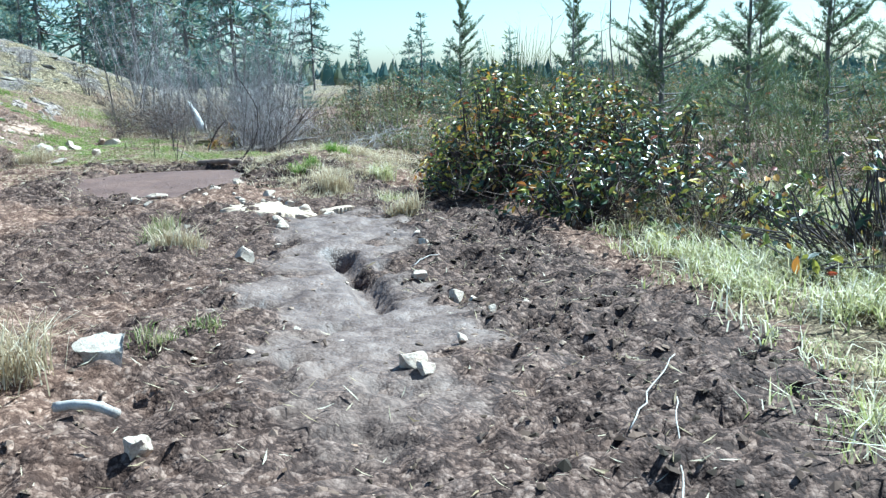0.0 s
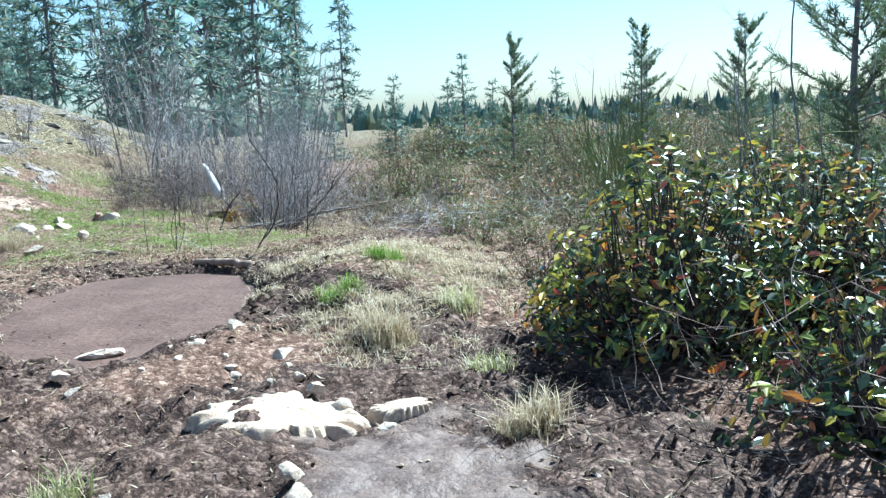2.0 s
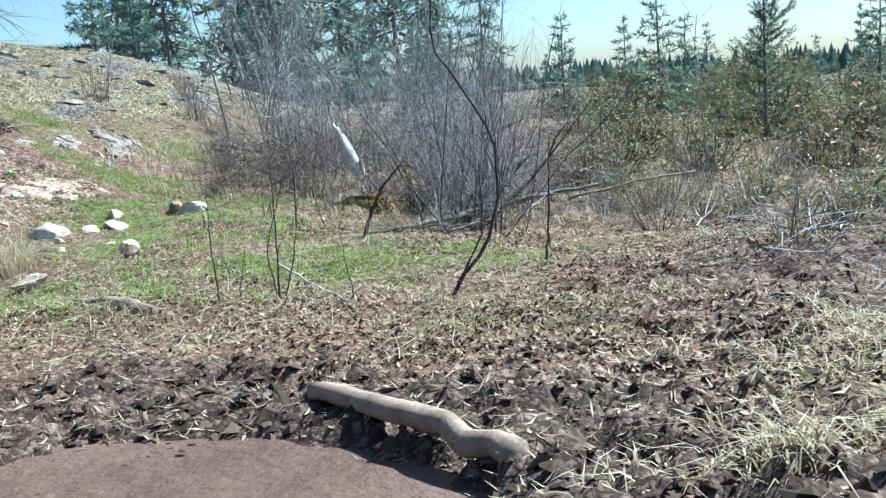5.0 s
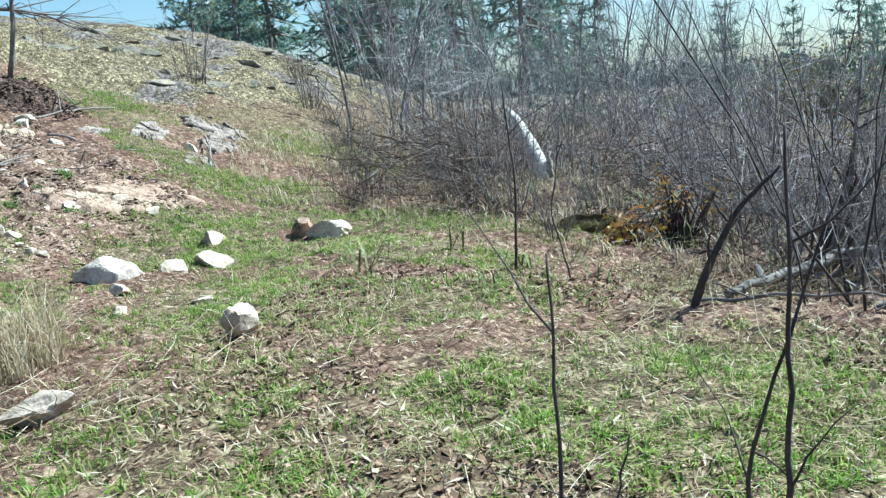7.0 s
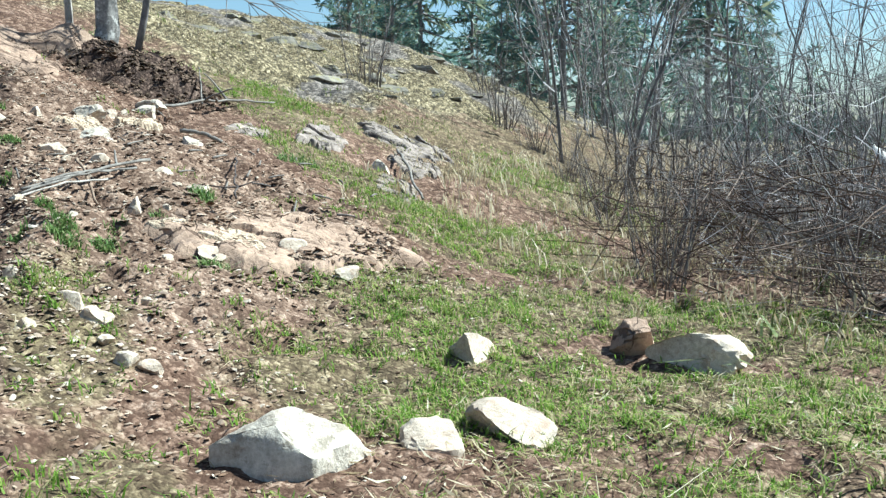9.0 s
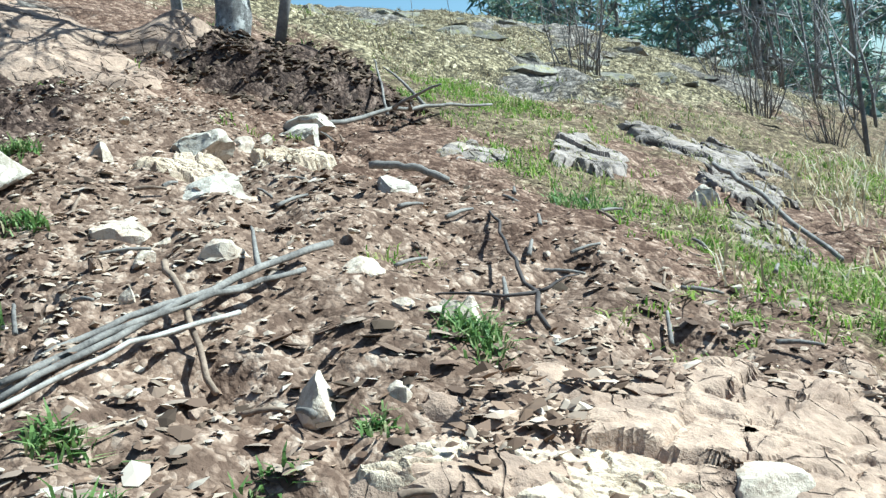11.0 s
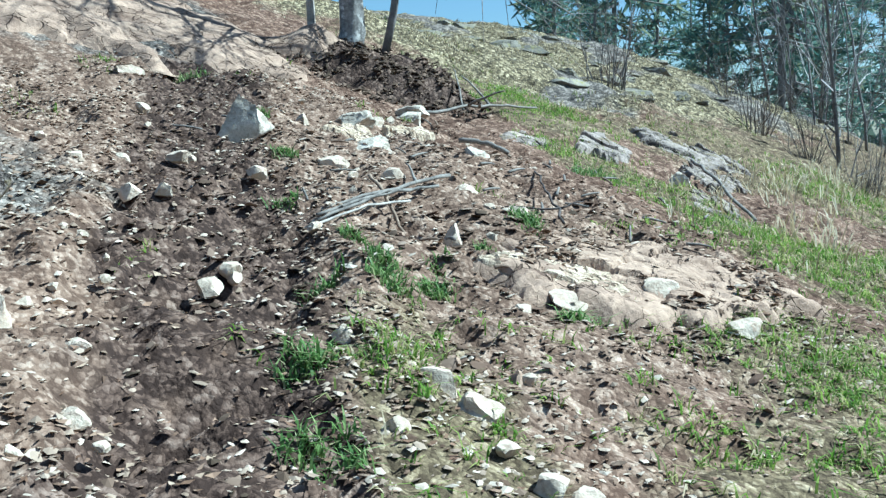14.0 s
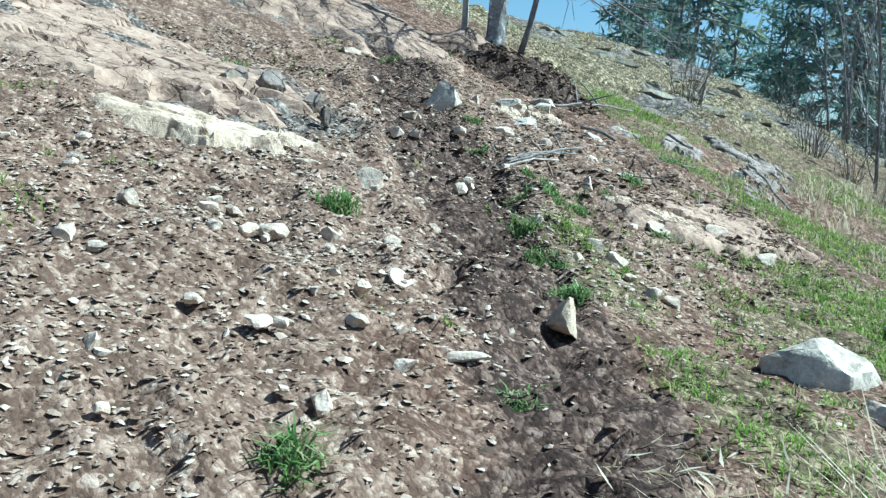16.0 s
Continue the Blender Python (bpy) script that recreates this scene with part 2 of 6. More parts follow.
GROUND = ground_material()
WET = wet_mud()
TRAIL_ROCK = surface("tan_trail_rock", (0.30, 0.215, 0.14), (0.69, 0.555, 0.405), 9.0, 0.9, 0.9, 0.02, (0.30, 0.22, 0.16))
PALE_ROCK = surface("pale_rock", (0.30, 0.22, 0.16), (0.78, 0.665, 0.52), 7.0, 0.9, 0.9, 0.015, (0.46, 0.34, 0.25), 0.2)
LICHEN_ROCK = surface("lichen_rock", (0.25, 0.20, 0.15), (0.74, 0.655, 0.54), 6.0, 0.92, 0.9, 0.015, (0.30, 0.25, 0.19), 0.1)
SLAB_ROCK = surface("tan_bedrock", (0.17, 0.108, 0.076), (0.46, 0.325, 0.232), 5.5, 0.92, 1.0, 0.03, (0.24, 0.165, 0.12), 0.0, 3.2)
LEDGE_ROCK = surface("grey_bedrock", (0.10, 0.08, 0.068), (0.37, 0.30, 0.255), 6.0, 0.92, 1.0, 0.03, (0.16, 0.125, 0.07), 0.0, 1.6)
HILL_ROCK = surface("hilltop_rock", (0.09, 0.08, 0.065), (0.36, 0.32, 0.26), 5.0, 0.92, 0.9, 0.03, (0.26, 0.23, 0.10), 0.4)
BARK = surface("grey_bark", (0.08, 0.072, 0.068), (0.26, 0.235, 0.22), 9.0, 0.9, 0.5, 0.006)
DARK_BARK = surface("dark_bark", (0.03, 0.024, 0.022), (0.10, 0.08, 0.072), 14.0, 0.85, 0.4, 0.004)
PALE_WOOD = surface("bleached_wood", (0.20, 0.17, 0.145), (0.52, 0.47, 0.41), 16.0, 0.8, 0.4, 0.004)
GREY_WOOD = surface("grey_driftwood", (0.07, 0.06, 0.054), (0.29, 0.255, 0.22), 18.0, 0.85, 0.4, 0.003)
SNAG_WOOD = surface("white_bleached_wood", (0.42, 0.39, 0.35), (0.80, 0.77, 0.72), 9.0, 0.8, 0.5, 0.006)
LOG_WOOD = surface("brown_log_wood", (0.10, 0.065, 0.045), (0.34, 0.25, 0.18), 10.0, 0.85, 0.5, 0.006)
BIRCH = surface("peeling_bark", (0.06, 0.052, 0.05), (0.42, 0.39, 0.36), 6.0, 0.85, 0.6, 0.01, (0.62, 0.58, 0.53))
TWIG = island_colours("grey_twigs", [(0.0, (0.13, 0.115, 0.11)), (0.5, (0.32, 0.29, 0.28)), (1.0, (0.58, 0.54, 0.53))], 0.8)
RED_TWIG = island_colours("brown_twigs", [(0.0, (0.06, 0.04, 0.035)), (0.6, (0.15, 0.095, 0.075)), (1.0, (0.28, 0.21, 0.17))], 0.8)
GRASS = island_colours("green_grass", [(0.0, (0.08, 0.17, 0.02)), (0.45, (0.20, 0.33, 0.04)), (0.72, (0.34, 0.45, 0.09)), (0.86, (0.52, 0.48, 0.20)), (1.0, (0.62, 0.52, 0.30))], 0.6, 0.15, 0.5)
TUFT = island_colours("tuft_grass", [(0.0, (0.07, 0.14, 0.035)), (0.5, (0.18, 0.28, 0.075)), (0.8, (0.30, 0.38, 0.14)), (1.0, (0.46, 0.40, 0.22))], 0.55, 0.25, 0.4)
MEADOW = island_colours("mixed_grass", [(0.0, (0.11, 0.17, 0.035)), (0.3, (0.24, 0.29, 0.08)), (0.5, (0.42, 0.36, 0.18)), (1.0, (0.68, 0.57, 0.38))], 0.65, 0.15, 0.45)
VERGE = island_colours("verge_blades", [(0.0, (0.26, 0.28, 0.08)), (0.35, (0.46, 0.45, 0.18)), (0.65, (0.66, 0.58, 0.35)), (1.0, (0.80, 0.74, 0.58))], 0.5, 0.4, 0.45)
STRAW = island_colours("dry_grass", [(0.0, (0.28, 0.20, 0.11)), (0.5, (0.54, 0.43, 0.26)), (1.0, (0.80, 0.71, 0.53))], 0.65, 0.15, 0.4)
HILL_STRAW = island_colours("hilltop_straw", [(0.0, (0.16, 0.12, 0.075)), (0.5, (0.40, 0.32, 0.20)), (1.0, (0.66, 0.56, 0.40))], 0.7, 0.15, 0.3)
LITTER = island_colours("dead_leaves", [(0.0, (0.055, 0.028, 0.018)), (0.45, (0.19, 0.105, 0.068)), (0.8, (0.34, 0.215, 0.145)), (1.0, (0.52, 0.39, 0.28))], 0.8)
CLODS = island_colours("soil_clods", [(0.0, (0.035, 0.021, 0.015)), (0.6, (0.125, 0.08, 0.058)), (1.0, (0.23, 0.155, 0.115))], 0.95)
DARK_CLODS = island_colours("wet_clods", [(0.0, (0.02, 0.012, 0.009)), (0.6, (0.066, 0.038, 0.028)), (1.0, (0.14, 0.086, 0.063))], 0.85)
DEBRIS = island_colours("slope_debris", [(0.0, (0.085, 0.048, 0.033)), (0.4, (0.20, 0.122, 0.085)), (0.7, (0.31, 0.205, 0.145)), (0.9, (0.43, 0.315, 0.235)), (1.0, (0.60, 0.485, 0.385))], 0.92)
CHIPS = island_colours("stone_chips", [(0.0, (0.20, 0.135, 0.098)), (0.5, (0.37, 0.275, 0.205)), (1.0, (0.58, 0.475, 0.375))], 0.9)
SHRUB_LEAF = island_colours("glossy_leaves", [(0.0, (0.012, 0.026, 0.01)), (0.5, (0.035, 0.065, 0.018)), (0.7, (0.11, 0.16, 0.035)), (0.82, (0.36, 0.36, 0.06)), (0.91, (0.48, 0.27, 0.04)), (0.96, (0.34, 0.06, 0.03)), (1.0, (0.42, 0.34, 0.24))], 0.3, 0.6, 0.2)
# Yellow and orange leaves, coloured brighter as the sunlit part of a bush.
SUNLIT_TINTED_LEAF = island_colours("sunlit_tinted_leaves", [(0.0, (0.16, 0.20, 0.03)), (0.4, (0.40, 0.40, 0.06)), (0.7, (0.55, 0.42, 0.05)), (0.88, (0.55, 0.22, 0.03)), (1.0, (0.36, 0.06, 0.03))], 0.45, 0.45, 0.35)
OCHRE_LEAF = island_colours("ochre_leaves", [(0.0, (0.30, 0.13, 0.03)), (0.5, (0.45, 0.22, 0.04)), (1.0, (0.50, 0.44, 0.05))], 0.5, 0.4, 0.3)
NEEDLES = island_colours("pine_needles", [(0.0, (0.045, 0.085, 0.05)), (0.5, (0.11, 0.165, 0.085)), (1.0, (0.22, 0.25, 0.11))], 0.5, 0.4, 0.4)
# Far conifers: bluish distance haze is mixed into the needle colour.
HAZED_NEEDLES = island_colours("hazed_fir_needles", [(0.0, (0.06, 0.125, 0.115)), (0.6, (0.14, 0.23, 0.19)), (1.0, (0.30, 0.31, 0.18))], 0.5, 0.4, 0.45)
BROOM = island_colours("green_twigs", [(0.0, (0.09, 0.12, 0.04)), (0.6, (0.21, 0.24, 0.09)), (1.0, (0.36, 0.33, 0.17))], 0.7)
BARK_BITS = island_colours("bark_shards", [(0.0, (0.05, 0.03, 0.022)), (0.5, (0.15, 0.09, 0.065)), (0.85, (0.32, 0.235, 0.18)), (1.0, (0.52, 0.44, 0.36))], 0.9)
# ---------------------------------------------------------------- building helpers
RNG = np.random.default_rng(7)


def quick_mesh(name, verts, faces, material=None, smooth_shade=False):
    """A mesh from arrays; all faces have the same number of corners."""
    verts, faces = np.asarray(verts, np.float32), np.asarray(faces, np.int32)
    me = bpy.data.meshes.new(name)
    count, k = faces.shape
    me.vertices.add(len(verts))
    me.vertices.foreach_set("co", verts.ravel())
    me.loops.add(count * k)
    me.loops.foreach_set("vertex_index", faces.ravel())
    me.polygons.add(count)
    me.polygons.foreach_set("loop_start", np.arange(count, dtype=np.int32) * k)
    me.update(calc_edges=True)
    me.polygons.foreach_set("use_smooth", np.full(count, smooth_shade))
    if material:
        me.materials.append(material)
    return me


def part(name, me, parent, label="", kind=""):
    ob = new(name, me)
    ob.parent = parent
    tagged(ob, kind=kind)
    if label:
        tagged(ob, label)
    return ob


def thing(name, x, y, z, label, category, group="", turn=0.0, size=1.0):
    ob = new(name)
    ob.matrix_world = pose(x, y, z, 0, 0, turn) @ Matrix.Scale(size, 4)
    return tagged(ob, label, category, group)


def surface_height(x, y):
    """The ground with its small relief."""
    return height(x, y) + relief(x, y)


def gz(x, y):
    return float(height(x, y))


def tubes(segs, sides=4):
    """Tapered prisms from rows of (x0, y0, z0, x1, y1, z1, r0, r1)."""
    s = np.asarray(segs, float).reshape(-1, 8)
    a, b, r0, r1 = s[:, :3], s[:, 3:6], s[:, 6], s[:, 7]
    d = b - a
    d /= np.maximum(np.linalg.norm(d, axis=1), 1e-9)[:, None]
    ref = np.where(np.abs(d[:, 2:]) > 0.9, [[1.0, 0, 0]], [[0, 0, 1.0]])
    u = np.cross(d, ref)
    u /= np.linalg.norm(u, axis=1)[:, None]
    v = np.cross(d, u)
    ang = np.arange(sides) * 2 * np.pi / sides
    ring = np.cos(ang)[None, :, None] * u[:, None] + np.sin(ang)[None, :, None] * v[:, None]
    lo, hi = a[:, None] + ring * r0[:, None, None], b[:, None] + ring * r1[:, None, None]
    verts = np.concatenate([lo, hi], 1).reshape(-1, 3)
    k = np.arange(sides)
    quad = np.stack([k, (k + 1) % sides, (k + 1) % sides + sides, k + sides], 1)
    faces = (np.arange(len(s))[:, None, None] * 2 * sides + quad[None]).reshape(-1, 4)
    return verts, faces


def pipe(points, radii, sides=7, wob=0.0, rng=None):
    """One closed tube through points, with a radius at each."""
    p, r = np.asarray(points, float), np.asarray(radii, float)
    d = np.gradient(p, axis=0)
    d /= np.linalg.norm(d, axis=1)[:, None]
    ref = np.array([0.31, 0.2, 0.93]) if abs(d[:, 2]).mean() < 0.8 else np.array([0.93, 0.2, 0.31])
    u = np.cross(d, ref)
    u /= np.linalg.norm(u, axis=1)[:, None]
    v = np.cross(d, u)
    ang = np.arange(sides) * 2 * np.pi / sides
    ring = np.cos(ang)[None, :, None] * u[:, None] + np.sin(ang)[None, :, None] * v[:, None]
    rad = r[:, None, None] * (1 + (wob * (rng or RNG).uniform(-1, 1, (len(p), sides, 1)) if wob else 0))
    verts = (p[:, None] + ring * rad).reshape(-1, 3)
    faces = []
    for i in range(len(p) - 1):
        for k in range(sides):
            a, b = i * sides + k, i * sides + (k + 1) % sides
            faces.append((a, b, b + sides, a + sides))
    n = len(verts)
    verts = np.concatenate([verts, p[:1], p[-1:]])
    for k in range(sides):
        faces.append(((k + 1) % sides, k, n, n))
        faces.append((n - sides + k, n - sides + (k + 1) % sides, n + 1, n + 1))
    return verts, [tuple(dict.fromkeys(f)) for f in faces]


def poly_mesh(name, verts, faces, material, smooth_shade=True):
    me = bpy.data.meshes.new(name)
    me.from_pydata([tuple(v) for v in verts], [], faces)
    me.update()
    if smooth_shade:
        me.polygons.foreach_set("use_smooth", np.ones(len(me.polygons), bool))
    me.materials.append(material)
    return me


def bent(a, b, n, sag, rng, jitter=0.0):
    """Points along a slightly crooked line."""
    k = np.linspace(0, 1, n)[:, None]
    p = np.asarray(a, float) * (1 - k) + np.asarray(b, float) * k
    p = p + np.sin(np.pi * k) * np.asarray(sag, float)
    j = rng.normal(0, 1, p.shape) * jitter
    j[0] = j[-1] = 0
    return p + j


def rock_mesh(name, seed, w, d, h, material, cuts=11, facet=0.98):
    """A broken stone: a ball cut by random planes, roughened, with softly worn edges."""
    rng = np.random.default_rng(seed)
    bm = bmesh.new()
    bmesh.ops.create_icosphere(bm, subdivisions=4 if w > 0.18 else 3 if w > 0.08 else 2, radius=1.0)
    co = np.array([v.co[:] for v in bm.verts])
    co = np.sign(co) * np.abs(co) ** 0.8
    for k in range(cuts):
        nrm = rng.normal(0, 1, 3)
        nrm /= np.linalg.norm(nrm)
        lim = rng.uniform(0.42, 0.82)
        over = np.maximum(co @ nrm - lim, 0)
        co = co - over[:, None] * nrm * facet
    for size, amp in ((0.8, 0.12), (0.3, 0.07), (0.11, 0.06), (0.05, 0.03)):
        off = rng.uniform(0, 50, 3)
        n = np.array([noise.noise(Vector(c / size + off)) for c in co])
        co = co * (1 + amp * n)[:, None]
    co = co / np.abs(co).max(0) * np.array([w / 2, d / 2, h / 2])
    for v, c in zip(bm.verts, co):
        v.co = c
    me = bpy.data.meshes.new(name)
    bm.to_mesh(me)
    bm.free()
    me.polygons.foreach_set("use_smooth", np.ones(len(me.polygons), bool))
    me.set_sharp_from_angle(angle=radians(26))
    me.materials.append(material)
    return me


ROCK_SEED = [100]


def rock(x, y, w, h, material=None, label="pale rough broken stone half sunk in bare soil", name="stone", group="", turn=None, lift=0.5, depth=0.85):
    """lift: how much of its height stands out of the ground, as a part of h."""
    ROCK_SEED[0] += 1
    rng = np.random.default_rng(ROCK_SEED[0])
    full = h * 1.35
    ob = new(name, rock_mesh(name, ROCK_SEED[0], w, w * depth, full, material or PALE_ROCK))
    turn = rng.uniform(0, 360) if turn is None else turn
    ob.matrix_world = pose(x, y, gz(x, y) + full * (lift - 0.5) + 0.004, rng.uniform(-8, 8), rng.uniform(-8, 8), turn)
    return tagged(ob, label, "rock" if w > 0.2 else "stone", group)


def stick(name, a, b, r0, r1, material, label, category="stick", sag=(0, 0, 0.02), twigs=0, seed=1, jitter=0.008, group=""):
    """A crooked branch from a to b (x, y and height over the ground), with side twigs as parts."""
    rng = np.random.default_rng(seed)
    a = np.array([a[0], a[1], gz(a[0], a[1]) + a[2]])
    b = np.array([b[0], b[1], gz(b[0], b[1]) + b[2]])
    n = 12
    p = bent(a, b, n, sag, rng, jitter * min(1.0, np.linalg.norm(b - a)))
    base = p[0].copy()
    root = new(name, poly_mesh(name, *pipe(p - base, np.linspace(r0, r1, n), 7, 0.12, rng), material))
    root.location = base
    tagged(root, label, category, group)
    for k in range(twigs):
        i = int(rng.integers(3, n - 2))
        way = rng.normal(0, 1, 3)
        way[2] = abs(way[2]) * 0.5
        way += (p[-1] - p[0]) / np.linalg.norm(p[-1] - p[0]) * 0.9
        way /= np.linalg.norm(way)
        ln = np.linalg.norm(b - a) * rng.uniform(0.12, 0.32)
        q = bent(p[i] - base, p[i] - base + way * ln, 5, (0, 0, 0.01), rng, 0.004)
        part("twig", poly_mesh("twig", *pipe(q, np.linspace(r1 * 0.9, r1 * 0.35, 5), 5, 0.1, rng), material), root)
    return root


def blades(px, py, count, tall, wide, lean, rng, z=None):
    """Grass blades: three-step bent ribbons round each place. Returns verts and faces."""
    n = len(px) * count
    x = np.repeat(px, count) + rng.normal(0, 1, n) * 0.022 * (np.repeat(tall, count) / 0.1) ** 0.5
    y = np.repeat(py, count) + rng.normal(0, 1, n) * 0.022 * (np.repeat(tall, count) / 0.1) ** 0.5
    z = surface_height(x, y) - 0.006
    h = np.repeat(tall, count) * rng.uniform(0.45, 1.1, n)
    az, out = rng.uniform(0, 2 * np.pi, n), rng.uniform(0.15, 1.0, n) * lean
    w = wide * rng.uniform(0.6, 1.3, n)
    dx, dy = np.cos(az), np.sin(az)
    sx, sy = -dy * w, dx * w
    rows = []
    for k, (up, go, wd) in enumerate(((0, 0, 1.0), (0.55, 0.28, 0.85), (1.0, 1.0, 0.12))):
        cx, cy, cz = x + dx * out * h * go, y + dy * out * h * go, z + h * up * (1 - 0.35 * out * go)
        rows += [np.stack([cx - sx * wd, cy - sy * wd, cz], 1), np.stack([cx + sx * wd, cy + sy * wd, cz], 1)]
    verts = np.stack(rows, 1).reshape(-1, 3)
    quad = np.array([[0, 1, 3, 2], [2, 3, 5, 4]])
    faces = (np.arange(n)[:, None, None] * 6 + quad[None]).reshape(-1, 4)
    return verts, faces


def spread(n, box, keep, rng):
    """Up to n random places in a box, kept by a density 0 to 1."""
    x, y = rng.uniform(box[0], box[1], n), rng.uniform(box[2], box[3], n)
    ok = rng.uniform(0, 1, n) < keep(x, y)
    return x[ok], y[ok]


def flakes(x, y, size, rng, thick=0.35, lift=0.2, slim=(0.25, 0.7)):
    """Small bent four-cornered bits lying at all angles on the ground."""
    n = len(x)
    s = size * rng.uniform(0.4, 1.4, n)
    a, tilt = rng.uniform(0, 2 * np.pi, n), rng.normal(0, thick, (n, 2))
    u = np.stack([np.cos(a), np.sin(a), tilt[:, 0]], 1) * s[:, None]
    v = np.stack([-np.sin(a), np.cos(a), tilt[:, 1]], 1) * (s * rng.uniform(*slim, n))[:, None]
    c = np.stack([x, y, surface_height(x, y) + s * lift], 1)
    curl = np.zeros((n, 3))
    curl[:, 2] = s * rng.uniform(-0.1, 0.3, n)
    verts = np.stack([c - u + curl, c - v, c + u + curl, c + v], 1).reshape(-1, 3)
    k = np.arange(n)[:, None] * 4
    return verts, np.concatenate([k + [[0, 1, 3]], k + [[1, 2, 3]]]).reshape(-1, 3)


def pebbles(x, y, size, rng, flat=0.6, slim=0.5, power=1.3, dz=0.0):
    """Small angular lumps: jostled corners, lying at all angles."""
    n = len(x)
    s = size * rng.uniform(0.45, 1.6, n) ** power
    ring = np.arange(6) * np.pi / 3
    shape = np.concatenate([np.stack([np.cos(ring), np.sin(ring), np.zeros(6)], 1), [[0, 0, -0.5], [0, 0, 0.8]]]) * 0.6
    p = shape[None] + rng.uniform(-0.2, 0.2, (n, 8, 3))
    p *= s[:, None, None] * np.stack([np.ones(n), rng.uniform(slim, 1, n), flat * rng.uniform(0.6, 1.3, n)], 1)[:, None]
    a, tip = rng.uniform(0, 2 * np.pi, n), rng.normal(0, 0.22, (n, 2))
    p[..., 2] += p[..., 0] * tip[:, :1] + p[..., 1] * tip[:, 1:]
    ca, sa = np.cos(a)[:, None], np.sin(a)[:, None]
    q = np.stack([p[..., 0] * ca - p[..., 1] * sa, p[..., 0] * sa + p[..., 1] * ca, p[..., 2]], -1)
    q += np.stack([x, y, surface_height(x, y) + s * 0.06 + dz], 1)[:, None]
    k = np.arange(6)
    faces = np.concatenate([np.stack([k, (k + 1) % 6, np.full(6, 7)], 1), np.stack([(k + 1) % 6, k, np.full(6, 6)], 1)])
    return q.reshape(-1, 3), (np.arange(n)[:, None, None] * 8 + faces[None]).reshape(-1, 3)


def stuff(name, arrays, material, label, category, soft=False):
    ob = new(name, quick_mesh(name, *arrays, material, soft))
    return tagged(ob, label, category, "", "stuff")
# ---------------------------------------------------------------- the ground
TRAMPLED = [(5.38, -7.4), (4.813, -3.566), (4.164, -1.223), (3.637, 0.481), (2.782, 2.079), (1.776, 2.931)]
WASH = [(4.74, -8.465), (3.662, -3.779), (3.127, -1.649), (2.765, 0.055)]
UPPATH = [(-3.9, 7.4), (-5.1, 9.75), (-5.65, 10.35), (-6.2, 10.88), (-6.94, 11.5), (-7.65, 12.1), (-8.5, 12.8), (-9.6, 13.9)]


